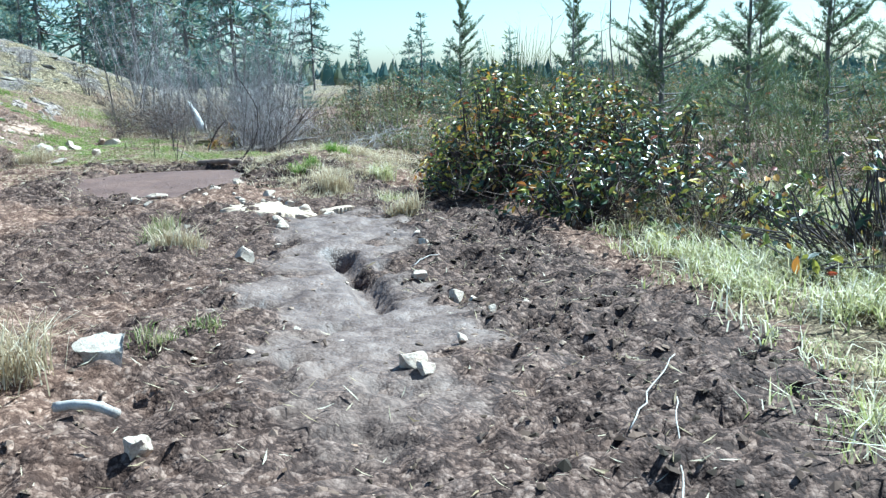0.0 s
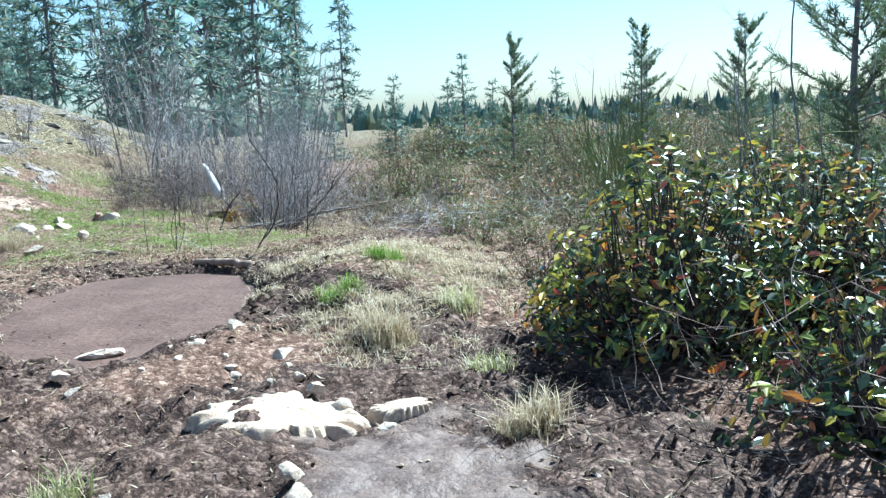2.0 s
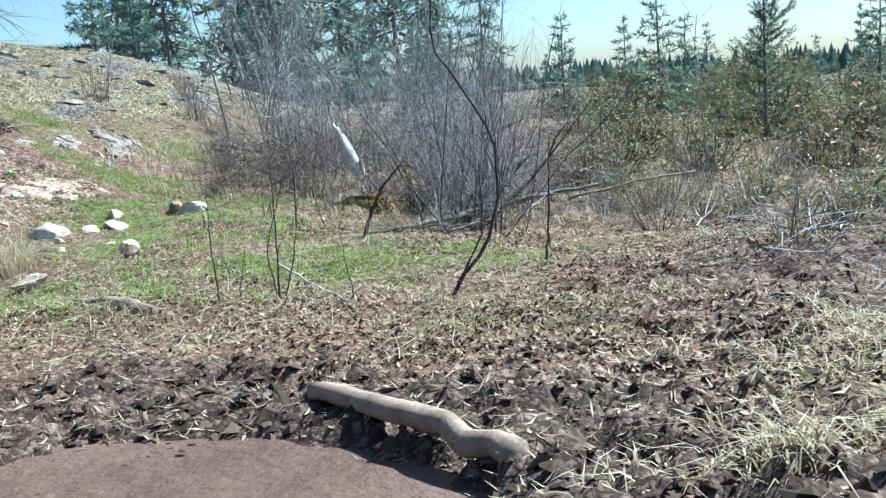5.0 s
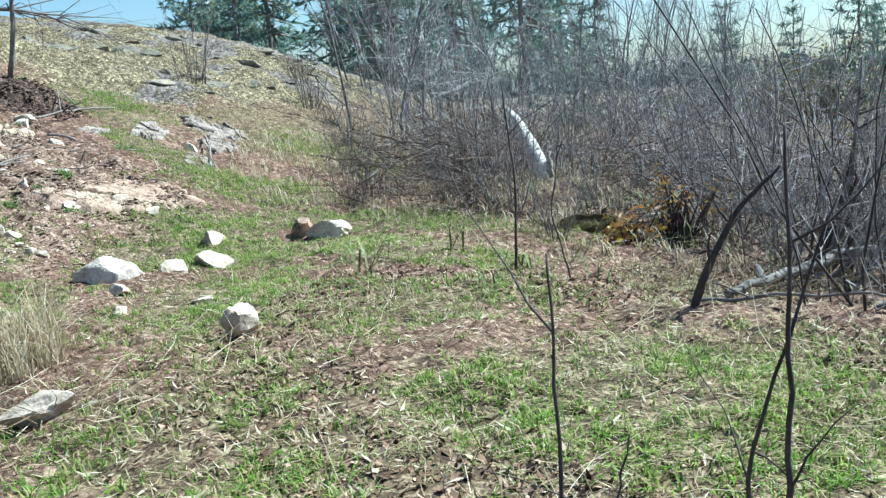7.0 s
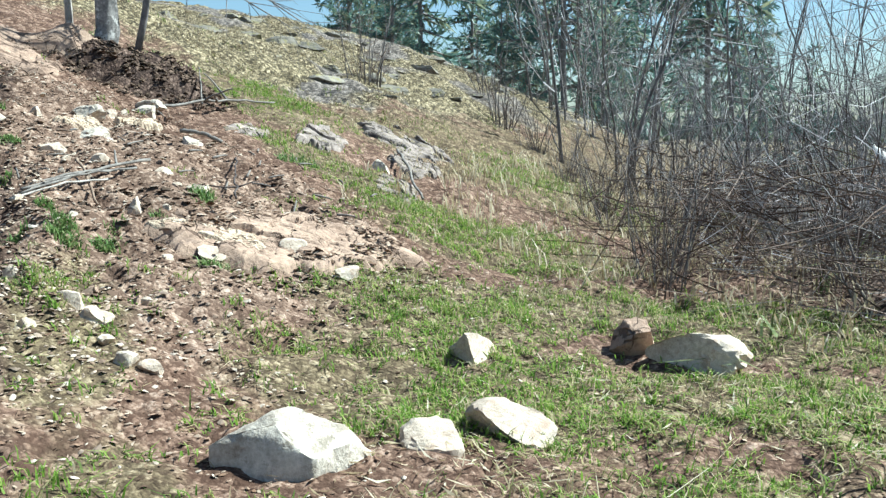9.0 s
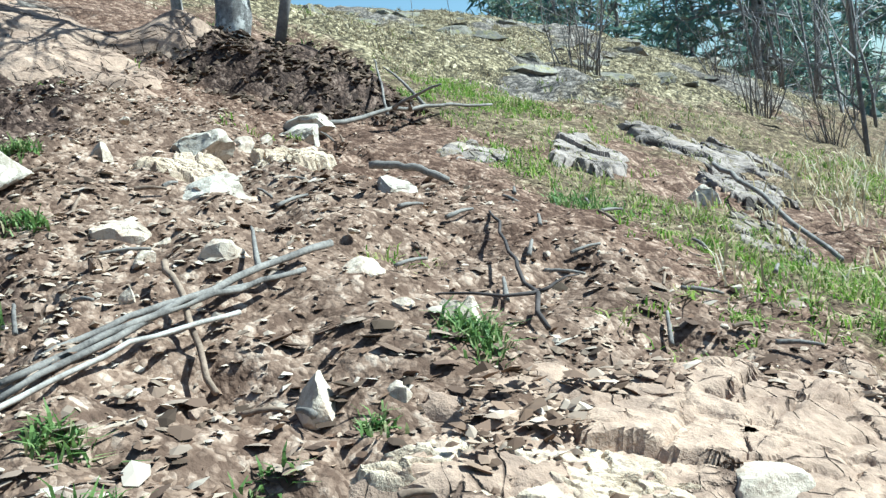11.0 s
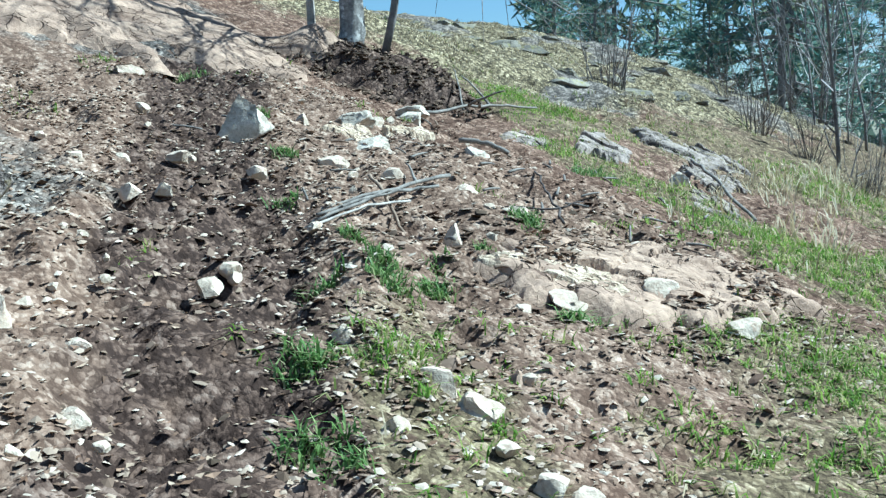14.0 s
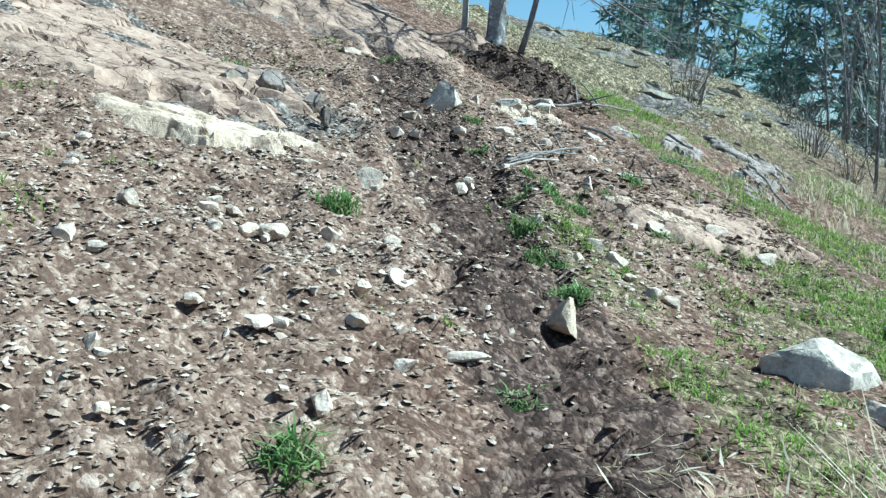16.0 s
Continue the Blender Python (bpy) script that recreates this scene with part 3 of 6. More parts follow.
def covers(x, y):
    """How much of each ground cover lies at a place, 0 to 1."""
    w = 0.5 * ripple(x, y, 0.8, 11) + 0.5 * ripple(x, y, 0.27, 12)
    trail, tramp, wash = along(x, y, TRAIL), along(x, y, TRAMPLED), along(x, y, WASH)
    mud = np.maximum(smooth(0.62, 0.30, tramp + 0.12 * w), smooth(1.5, 0.8, trail + 0.3 * w) * 0.75)
    mud = np.maximum(mud, smooth(1.75, 1.25, np.hypot((x - 0.3) / 0.95, (y - 3.45) / 1.75) + 0.12 * w))
    slick = 0.9 * smooth(0.66, 0.25, wash + 0.5 * w + 0.16 * ripple(x, y, 0.11, 20)) * smooth(-5.48, -2.71, y + 0.6 * w)
    path = smooth(0.42, 0.2, along(x, y, UPPATH) + 0.12 * w)
    mud = np.maximum(mud, 0.75 * smooth(1.0, 0.55, np.hypot((x - 1.7) / 1.6, (y + 0.7) / 2.3) + 0.2 * w))
    mud = np.maximum(mud, path * 0.75)
    mud = np.maximum(mud, 0.8 * smooth(1.0, 0.5, np.hypot((x + 0.85) / 1.3, (y - 5.7) / 0.85) + 0.2 * w))
    mud = np.maximum(mud, 0.6 * smooth(1.0, 0.4, np.hypot((x - 1.85) / 1.5, (y - 7.5) / 1.8) + 0.4 * w))
    mud = np.maximum(mud, smooth(0, 0.4, lump(x, y, -9.08, 14.9, 0.8, 0.42, 25)))
    mud = np.maximum(mud, 0.7 * smooth(12.2, 13.4, y + 0.55 * (x + 2) + 0.6 * w) * smooth(-4.6, -3.6, x + 0.25 * (y - 14) + 0.4 * w) * smooth(1.5, 0.5, x) * smooth(22, 20, y))
    hillside = smooth(-4.9, -6.3, x - 0.12 * (y - 11) + 0.3 * w) * smooth(14.3, 13.2, y + 0.25 * (x + 7) + 0.4 * w)
    dry = hillside * 0.75
    dry = np.maximum(dry, 0.9 * smooth(-4.4, -5.2, x + 0.3 * w) * smooth(10.3, 9.2, y + 0.55 * (x + 6))) * smooth(4.5, 7.5, y + 0.8 * w + 0.3 * (x + 6))
    top = smooth(-7.6, -8.8, x + 0.5 * w) * smooth(15.6, 17.2, y - 0.2 * (x + 9) + 0.5 * w)
    moss = top * 0.9
    bare = np.maximum(smooth(0, 0.35, lump(x, y, -11.2, 13.5, 2.1, 1.5, 20)), smooth(0, 0.4, lump(x, y, -9.0, 10.9, 2.0, 1.0, 15)))
    knobs = top * smooth(0.15, 0.55, ripple(x, y, 0.9, 17) + 0.5 * ripple(x, y, 0.33, 18)) * 0.8
    stone = np.maximum(bare * 0.8, knobs)
    lush = smooth(0, 0.5, lump(x, y, -3.6, 13.35, 1.9, 0.75, -4)) + smooth(0, 0.6, lump(x, y, -5.35, 12.9, 0.9, 0.7, 40))
    lush = lush + smooth(0, 0.6, lump(x, y, -6.0, 11.1, 0.75, 0.45, 130)) + smooth(0, 0.6, lump(x, y, -7.0, 14.6, 1.3, 0.5, 160))
    lush = lush + smooth(0, 0.6, lump(x, y, -8.6, 15.9, 1.5, 0.8, 150)) + smooth(0, 0.7, lump(x, y, -3.4, 10.8, 1.7, 1.5, 0)) * 0.8
    lush = lush + 0.9 * smooth(0, 0.6, lump(x, y, -4.9, 12.0, 1.2, 0.75, 20))
    lush = lush + 0.9 * smooth(0, 0.6, lump(x, y, -5.7, 14.4, 1.2, 0.9, 60)) + 0.7 * smooth(0, 0.6, lump(x, y, -6.3, 17.2, 1.6, 1.1, 110))
    lush = lush + smooth(0, 0.5, lump(x, y, -3.2, 12.0, 0.9, 0.4, -15)) + 0.8 * smooth(0, 0.6, lump(x, y, -5.0, 10.45, 0.95, 0.32, 130)) + 0.6 * smooth(0, 0.6, lump(x, y, -6.2, 11.55, 0.7, 0.25, 140))
    lush = lush + smooth(0, 0.4, lump(x, y, -3.75, 12.3, 0.8, 0.4, -10))
    lush = lush * (1 - smooth(0, 0.4, lump(x, y, -3.25, 11.35, 0.85, 0.28, 0)))
    lush = lush + 0.75 * smooth(0, 0.8, lump(x, y, -0.9, 9.2, 1.7, 1.3, 0)) + 0.6 * smooth(0, 0.7, lump(x, y, -2.2, 8.6, 2.2, 1.6, 0))
    verge = smooth(0.15, 0.8, x - np.interp(y, [-8.46, -3.78, -1.76, 1.12], [5.29, 4.78, 4.61, 4.34]) + 0.25 * w) * smooth(1.97, 0.48, y) * smooth(8.1, 6.5, x + 0.5 * w) * smooth(-7.93, -5.8, y)
    meadow = smooth(5.2, 7.4, y) * smooth(-4.6, -3.8, x) * (0.28 + 0.3 * w) + 0.5 * smooth(0, 0.5, lump(x, y, 2.1, 3.85, 1.3, 2.7, 10))
    meadow = meadow + 0.6 * smooth(6.0, 6.7, y - 0.3 * x) * smooth(2.2, 1.2, np.abs(x + 0.6)) * (0.2 + 0.6 * w)
    left = smooth(2.4, 1.65, x + 0.3 * w) * smooth(0.7, -0.58, y - 0.4 * (x - 1.3)) * 0.45
    turf = np.clip(np.maximum(np.maximum(lush, verge), np.maximum(meadow, left)) + 0.35 * smooth(6, 12, x), 0, 1)
    turf = np.maximum(turf, 0.7 * smooth(15.2, 16.4, y) * smooth(-4.2, -4.8, x))
    turf = np.maximum(turf, smooth(18, 30, np.hypot(x + 2, y - 8)) * 0.7) * (1 - 0.8 * top)
    turf = turf * (1 - np.clip(mud * 1.2 + stone, 0, 1))
    return {"mud": mud, "slick": slick, "dry": dry, "moss": moss, "stone": stone, "turf": turf, "lush": np.clip(lush, 0, 1) * (1 - np.clip(mud * 1.3, 0, 1)), "verge": verge}


def relief(x, y):
    """Small relief: hoofed mud, ruts, clods and rubble."""
    c = covers(x, y)
    rough = 0.026 * (1 - 0.5 * c["lush"]) * (1 - 0.6 * c["slick"]) + 0.03 * np.clip(c["mud"] - 0.9 * c["slick"], 0, 1) + 0.03 * smooth(0, 0.3, lump(x, y, -9.08, 14.9, 0.8, 0.42, 25)) + 0.01 * c["dry"] + 0.012 * c["moss"]
    crease = 1.0 - np.abs(ripple(x, y, 0.19, 3)) * 1.6 - np.abs(ripple(x + 4, y, 0.085, 4)) * 1.2
    z = rough * (0.9 * ripple(x, y, 0.3, 13) - 1.1 * np.clip(crease, 0, 1) + 0.7 * ripple(x, y, 0.07, 14))
    z = z + 0.05 * c["moss"] * np.maximum(ripple(x, y, 0.5, 5), -0.2) + 0.09 * c["stone"] * ripple(x, y, 0.45, 6) + 0.05 * c["moss"] * ripple(x, y, 0.28, 15)
    pits = smooth(0.25, 0.7, ripple(x, y, 0.085, 23)) + 0.7 * smooth(0.3, 0.75, ripple(x, y, 0.05, 24))
    z = z - (0.006 + 0.016 * c["mud"] * (1 - 0.45 * c["slick"]) + 0.008 * c["dry"]) * (1 - 0.7 * c["lush"]) * pits
    rut = along(x, y, [(3.085, -1.17), (3.408, -1.968), (3.552, -2.607)])
    z = z - 0.10 * smooth(0.12, 0.02, rut + 0.02 * ripple(x, y, 0.2, 19)) - 0.10 * smooth(0.12, 0.03, np.hypot(x - 3.11, y + 1.22))
    for hx, hy in ((3.351, -3.619), (3.389, -3.907), (3.428, -3.034), (2.98, -2.607)):
        z = z - 0.05 * smooth(0.09, 0.03, np.hypot(x - hx, (y - hy) * 0.8))
    z = z - 0.03 * smooth(0.35, 0.1, along(x, y, UPPATH)) + 0.05 * smooth(0.1, 0.04, np.abs(along(x, y, UPPATH) - 0.42)) * np.maximum(ripple(x, y, 0.3, 9), 0)
    z = z * (1 - smooth(0.0, 0.16, lump(x, y, *PUDDLE)))
    return np.where(np.hypot(x + 2, y - 5) < 45, z, 0)


def stepped(fine_from, fine_to, step, reach, coarse_from, coarse_to):
    """Even steps in the middle, growing ones outside, out to the horizon."""
    mid = np.arange(fine_from, fine_to + step / 2, step)
    mid = np.concatenate([np.arange(fine_from - 0.09, coarse_from, -0.09)[::-1], mid, np.arange(mid[-1] + 0.09, coarse_to, 0.09)])
    out, k = [], 0.09
    while not out or out[-1] < reach:
        k *= 1.13
        out.append((out[-1] if out else 0) + k)
    out = np.array(out)
    return np.concatenate([(mid[0] - out)[::-1], mid, mid[-1] + out])


def build_ground():
    gx, gy = stepped(-9.0, 5.0, 0.04, 1900, -14.0, 7.0), stepped(-5.3, 14.6, 0.04, 1900, -6.8, 25.0)
    x, y = np.meshgrid(gx, gy)
    z = height(x, y) + relief(x, y)
    nx, ny = len(gx), len(gy)
    i = np.arange(nx * ny).reshape(ny, nx)
    faces = np.stack([i[:-1, :-1], i[:-1, 1:], i[1:, 1:], i[1:, :-1]], -1).reshape(-1, 4)
    me = quick_mesh("ground", np.stack([x, y, z], -1).reshape(-1, 3), faces, GROUND, True)
    for name, v in covers(x, y).items():
        if name in ("lush", "verge"):
            continue
        a = me.attributes.new(name, "FLOAT", "POINT")
        a.data.foreach_set("value", v.astype(np.float32).ravel())
    tagged(new("ground", me), "muddy trail and rough grassy soil rising to a rocky mossy hill", "ground", kind="structure")


build_ground()


def build_puddle():
    """Thin brown water with an uneven rim, level, in the hollow of the trail."""
    n, rings = 72, 10
    rng = np.random.default_rng(3)
    verts, faces = [(PUDDLE[0], PUDDLE[1], float(base_height(PUDDLE[0], PUDDLE[1])) - 0.09)], []
    c, s = math.cos(radians(PUDDLE[4])), math.sin(radians(PUDDLE[4]))
    for r in range(1, rings + 1):
        for k in range(n):
            a = 2 * math.pi * k / n
            u, v = math.cos(a) * PUDDLE[2] * 1.05 * r / rings, math.sin(a) * PUDDLE[3] * 1.05 * r / rings
            px, py = PUDDLE[0] + u * c - v * s, PUDDLE[1] + u * s + v * c
            verts.append((px, py, float(base_height(px, py)) - 0.09))
    for k in range(n):
        faces.append((0, 1 + k, 1 + (k + 1) % n))
        for r in range(rings - 1):
            a, b = 1 + r * n + k, 1 + r * n + (k + 1) % n
            faces.append((a, a + n, b + n, b))
    me = poly_mesh("puddle", verts, faces, WET)
    ob = new("puddle", me)
    tagged(ob, "shallow brown muddy puddle lying across the trail", "puddle", kind="structure")


build_puddle()


def bedrock(name, cx, cy, rx, ry, turn, lift, material, label, seed, plate=0.22, drop=0.02, slim=0.6):
    """Bare rock breaking the soil: flaky plates at their own heights and tilts, dark joints, an uneven rim that dips under the ground."""
    rng = np.random.default_rng(seed)
    n, rings = (280, 110) if rx > 1.2 else (200, 70)
    a = np.linspace(0, 2 * np.pi, n, endpoint=False)
    rim = 1 + 0.22 * ripple(np.cos(a) * 2 + seed, np.sin(a) * 2, 0.8, seed) + 0.16 * ripple(np.cos(a) * 2, np.sin(a) * 2 + seed, 0.22, seed)
    c, s = math.cos(radians(turn)), math.sin(radians(turn))
    k = np.linspace(0.02, 1, rings)[:, None]
    u, v = np.cos(a)[None] * rim * k * rx, np.sin(a)[None] * rim * k * ry
    x, y = cx + u * c - v * s, cy + u * s + v * c
    near = smooth(1.0, 0.72, np.broadcast_to(k, x.shape) + 0.12 * ripple(x, y, 0.16, seed + 9))
    z = height(x, y) + lift * near - 0.06 * smooth(0.8, 1.0, np.broadcast_to(k, x.shape) + 0.1 * ripple(x, y, 0.12, seed + 8))
    for size, fall in ((plate, drop), (plate * 0.4, drop * 0.4)):
        m = int(np.clip(5.0 * rx * ry / (size * size * slim), 5, 420))
        pu, pv = rng.uniform(-1.2, 1.2, m) * rx, rng.uniform(-1.2, 1.2, m) * ry
        off, tu, tv = rng.uniform(-1, 1, m) * fall, rng.normal(0, 0.35, m) * fall / size, rng.normal(0, 0.5, m) * fall / size
        wu, wv = u + 0.16 * size * ripple(x, y, size * 0.4, seed + 3), v + 0.16 * size * ripple(x, y, size * 0.4, seed + 4)
        d = np.full(x.shape, 9.0)
        d2, pick = d.copy(), np.zeros(x.shape, int)
        for i in range(m):
            e = np.hypot((wu - pu[i]), (wv - pv[i]) / slim)
            first = e < d
            d2 = np.where(first, d, np.minimum(d2, e))
            pick[first] = i
            d = np.where(first, e, d)
        z = z + off[pick] + tu[pick] * (wu - pu[pick]) + tv[pick] * (wv - pv[pick]) - 0.5 * fall * smooth(0.14 * size, 0.0, d2 - d)
    z = z + 0.004 * ripple(x, y, 0.05, seed + 5)
    verts = np.stack([x, y, z], -1).reshape(-1, 3)
    i = np.arange(rings * n).reshape(rings, n)
    j = np.roll(i, -1, 1)
    faces = np.stack([i[:-1], i[1:], j[1:], j[:-1]], -1).reshape(-1, 4)
    me = quick_mesh(name, verts, faces, material, True)
    me.set_sharp_from_angle(angle=radians(30))
    return tagged(new(name, me), label, "bedrock", kind="structure")


bedrock("rock_slab_low", -6.22, 12.93, 0.7, 0.38, 58, 0.03, SLAB_ROCK, "cracked flat tan bedrock slab in the slope", 21, 0.17, 0.014)
bedrock("rock_slab_trail", 2.28, 0.5, 0.42, 0.26, 5, 0.035, TRAIL_ROCK, "pale bedrock showing through the trail mud", 22, 0.7, 0.004)
bedrock("rock_slab_edge", 2.78, 0.62, 0.17, 0.1, 0, 0.03, TRAIL_ROCK, "small pale bedrock patch in trail mud", 31, 0.5, 0.003)
bedrock("rock_ledge", -7.42, 16.35, 0.5, 0.36, 160, 0.02, LEDGE_ROCK, "grey fractured bedrock ledge with lichen and moss", 23, 0.32, 0.018, 0.7)
bedrock("rock_ledge_top", -7.62, 15.35, 0.42, 0.2, 115, 0.02, LEDGE_ROCK, "grey-pink fractured bedrock step in the grassy bank", 34, 0.26, 0.016, 0.7)
bedrock("rock_ledge_mossy", -7.78, 14.64, 0.26, 0.15, 110, 0.02, LEDGE_ROCK, "brown mossy rock step at the grassy bank", 28, 0.22, 0.014, 0.7)
bedrock("rock_ledge_lower", -7.0, 15.75, 0.42, 0.22, 120, 0.02, LEDGE_ROCK, "grey lichened rock step below the ledge", 24, 0.28, 0.016, 0.7)
bedrock("rock_ledge_foot", -6.68, 14.8, 0.32, 0.17, 125, 0.02, LEDGE_ROCK, "low grey rock breaking the grass below the ledge", 35, 0.22, 0.014, 0.7)
bedrock("rock_slab_upper", -11.2, 13.6, 2.3, 1.25, 20, 0.06, SLAB_ROCK, "broad tan bare rock slope near the hilltop", 25, 0.5, 0.016, 0.6)
bedrock("rock_slab_left", -9.1, 10.75, 1.7, 0.75, 22, 0.05, SLAB_ROCK, "pale stepped bare bedrock beside the path", 26, 0.4, 0.018, 0.6)
bedrock("rock_slab_step", -7.55, 10.4, 0.5, 0.22, 60, 0.04, TRAIL_ROCK, "small pale flat bedrock patch beside the path", 27, 0.2, 0.016)
bedrock("rock_slab_chip", -8.05, 13.35, 0.17, 0.1, 60, 0.03, TRAIL_ROCK, "small whitish broken bedrock patch in the slope", 29, 0.08, 0.012)
bedrock("rock_slab_white", -8.05, 13.85, 0.15, 0.09, 60, 0.03, TRAIL_ROCK, "whitish flaked bedrock patch below the soil mound", 33, 0.08, 0.012)
bedrock("rock_slab_pale", -6.42, 12.55, 0.3, 0.13, 45, 0.03, TRAIL_ROCK, "whitish flaked bedrock edge below the tan slab", 30, 0.09, 0.012)
# ---------------------------------------------------------------- stones of the muddy trail
LAB = "pale rough broken stone half sunk in trail mud"
for x, y, w, h in ((3.62, -0.935, 0.08, 0.05), (2.566, -0.477, 0.11, 0.07), (2.538, -1.34, 0.14, 0.08), (2.663, -0.967, 0.06, 0.035), (2.508, -0.307, 0.10, 0.06),
                   (1.907, -0.509, 0.06, 0.04), (3.825, -3.683, 0.13, 0.09), (3.893, -3.758, 0.09, 0.06), (3.923, -2.458, 0.09, 0.06), (4.013, -2.565, 0.06, 0.04),
                   (4.105, -2.757, 0.07, 0.04), (3.994, -3.321, 0.06, 0.04), (3.681, -1.851, 0.09, 0.05), (3.559, -0.627, 0.08, 0.05), (3.104, -4.514, 0.09, 0.07),
                   (2.76, 0.321, 0.1, 0.05), (2.248, 0.662, 0.14, 0.06), (2.49, 0.651, 0.12, 0.07), (2.309, 0.928, 0.10, 0.05), (1.74, 1.322, 0.09, 0.04),
                   (1.82, 1.163, 0.07, 0.04), (2.037, 1.354, 0.08, 0.04), (2.054, 0.992, 0.06, 0.04), (2.173, 1.131, 0.07, 0.04), (1.392, 1.727, 0.10, 0.04), (0.819, 1.195, 0.12, 0.04),
                   (1.1, 0.832, 0.09, 0.04), (1.385, 1.482, 0.06, 0.03), (2.106, 0.588, 0.17, 0.04), (1.926, 0.8, 0.05, 0.03), (2.359, 1.173, 0.05, 0.03), (1.637, 1.546, 0.05, 0.03), (1.257, 1.28, 0.05, 0.03), (1.49, 2.17, 0.13, 0.07), (1.40, 1.76, 0.09, 0.05), (1.96, 1.59, 0.11, 0.06), (1.33, 1.86, 0.06, 0.04), (1.27, 1.7, 0.05, 0.03)):
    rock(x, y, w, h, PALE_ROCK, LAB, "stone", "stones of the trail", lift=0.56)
rock(0.7, 1.9, 0.34, 0.075, PALE_ROCK, "flat pale stone at the puddle's edge", "stone", lift=1.2, turn=15, depth=0.55)
rock(2.625, -3.619, 0.24, 0.19, LICHEN_ROCK, "whitish boulder beside a dry grass tussock", "boulder", turn=40, lift=0.55)
rock(0.754, 1.706, 0.12, 0.05, PALE_ROCK, LAB, "stone", "stones of the trail")

# ---------------------------------------------------------------- stones of the meadow
BIG = "large whitish lichen-spotted boulder resting on grass"
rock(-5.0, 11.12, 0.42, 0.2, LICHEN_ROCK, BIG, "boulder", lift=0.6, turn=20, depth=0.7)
rock(-5.04, 12.36, 0.27, 0.13, PALE_ROCK, "pale wedge-shaped stone in grass", "boulder", lift=0.5, turn=60)
rock(-4.6, 11.68, 0.32, 0.15, PALE_ROCK, "rounded tan stone in grass", "boulder", lift=0.5, turn=10, depth=0.7)
rock(-4.74, 11.44, 0.2, 0.12, PALE_ROCK, "small pale stone in grass", "boulder", lift=0.5)
rock(-4.52, 12.8, 0.27, 0.19, SLAB_ROCK, "reddish broken boulder end beside bright grass", "boulder", lift=0.55, turn=75, depth=0.7)
rock(-4.27, 12.7, 0.44, 0.17, PALE_ROCK, "long grey-tan boulder beside bright grass", "boulder", lift=0.55, turn=-20, depth=0.55)
rock(-3.45, 10.05, 0.24, 0.19, PALE_ROCK, "peaked whitish stone standing in grass", "boulder", lift=0.58, turn=75)
rock(-3.64, 8.98, 0.3, 0.13, PALE_ROCK, "low whitish boulder in thin grass", "boulder", lift=0.5, turn=30, depth=0.6)
for x, y, w, h in ((-4.72, 10.84, 0.16, 0.06), (-4.38, 10.38, 0.13, 0.06), (-4.08, 10.7, 0.13, 0.07), (-6.05, 11.47, 0.15, 0.07), (-5.7, 11.36, 0.09, 0.05)):
    rock(x, y, w, h, PALE_ROCK, "low pale stone in thin grass", "stone", "low stones of the meadow", lift=0.4)

# ---------------------------------------------------------------- stones of the slope
SLOPE = "pale angular stone lying in the stony brown slope"
for x, y, w, h in ((-6.16, 12.83, 0.17, 0.08), (-5.85, 12.80, 0.12, 0.07), (-5.76, 11.32, 0.09, 0.06), (-6.14, 11.46, 0.13, 0.09), (-7.86, 12.2, 0.05, 0.03),
                   (-8.21, 13.55, 0.27, 0.13), (-8.28, 14.15, 0.27, 0.12), (-7.78, 13.19, 0.23, 0.11), (-7.33, 12.83, 0.14, 0.11), (-7.63, 12.78, 0.14, 0.08),
                   (-7.58, 13.77, 0.21, 0.11), (-7.12, 13.03, 0.12, 0.07), (-6.81, 12.50, 0.10, 0.11), (-6.82, 12.97, 0.11, 0.09), (-8.18, 13.16, 0.10, 0.10),
                   (-6.72, 12.60, 0.07, 0.04), (-7.31, 12.53, 0.04, 0.05), (-8.20, 13.77, 0.09, 0.05), (-7.05, 15.21, 0.21, 0.14), (-7.85, 14.6, 0.12, 0.06),
                   (-6.57, 12.49, 0.12, 0.06), (-6.32, 12.41, 0.16, 0.05), (-6.04, 11.43, 0.1, 0.08), (-5.90, 11.38, 0.07, 0.03), (-6.30, 12.14, 0.08, 0.06), (-6.47, 11.51, 0.06, 0.05), (-7.91, 12.18, 0.12, 0.05),
                   (-7.65, 12.33, 0.1, 0.05), (-6.06, 11.22, 0.07, 0.06), (-7.53, 11.80, 0.08, 0.05), (-7.55, 11.68, 0.07, 0.05), (-8.41, 14.41, 0.26, 0.08)):
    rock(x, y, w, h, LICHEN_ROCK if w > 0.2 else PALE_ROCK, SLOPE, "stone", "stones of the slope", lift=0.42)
rock(-8.1, 12.7, 0.3, 0.2, LICHEN_ROCK, "large pale blocky boulder sitting on the stony slope", "boulder", lift=0.6, turn=50, depth=0.75)
PATHSIDE = "pale flat stone trodden into the dirt path"
for x, y, w, h in ((-6.9, 10.8, 0.17, 0.12), (-6.89, 11.43, 0.10, 0.06), (-6.00, 9.85, 0.06, 0.04), (-6.32, 10.03, 0.05, 0.03), (-9.26, 12.94, 0.2, 0.06),
                   (-6.41, 9.22, 0.07, 0.04), (-5.91, 8.91, 0.06, 0.05), (-6.72, 9.83, 0.09, 0.04), (-6.95, 11.57, 0.09, 0.05)):
    rock(x, y, w, h, PALE_ROCK, PATHSIDE, "stone", "stones of the path", lift=0.4)
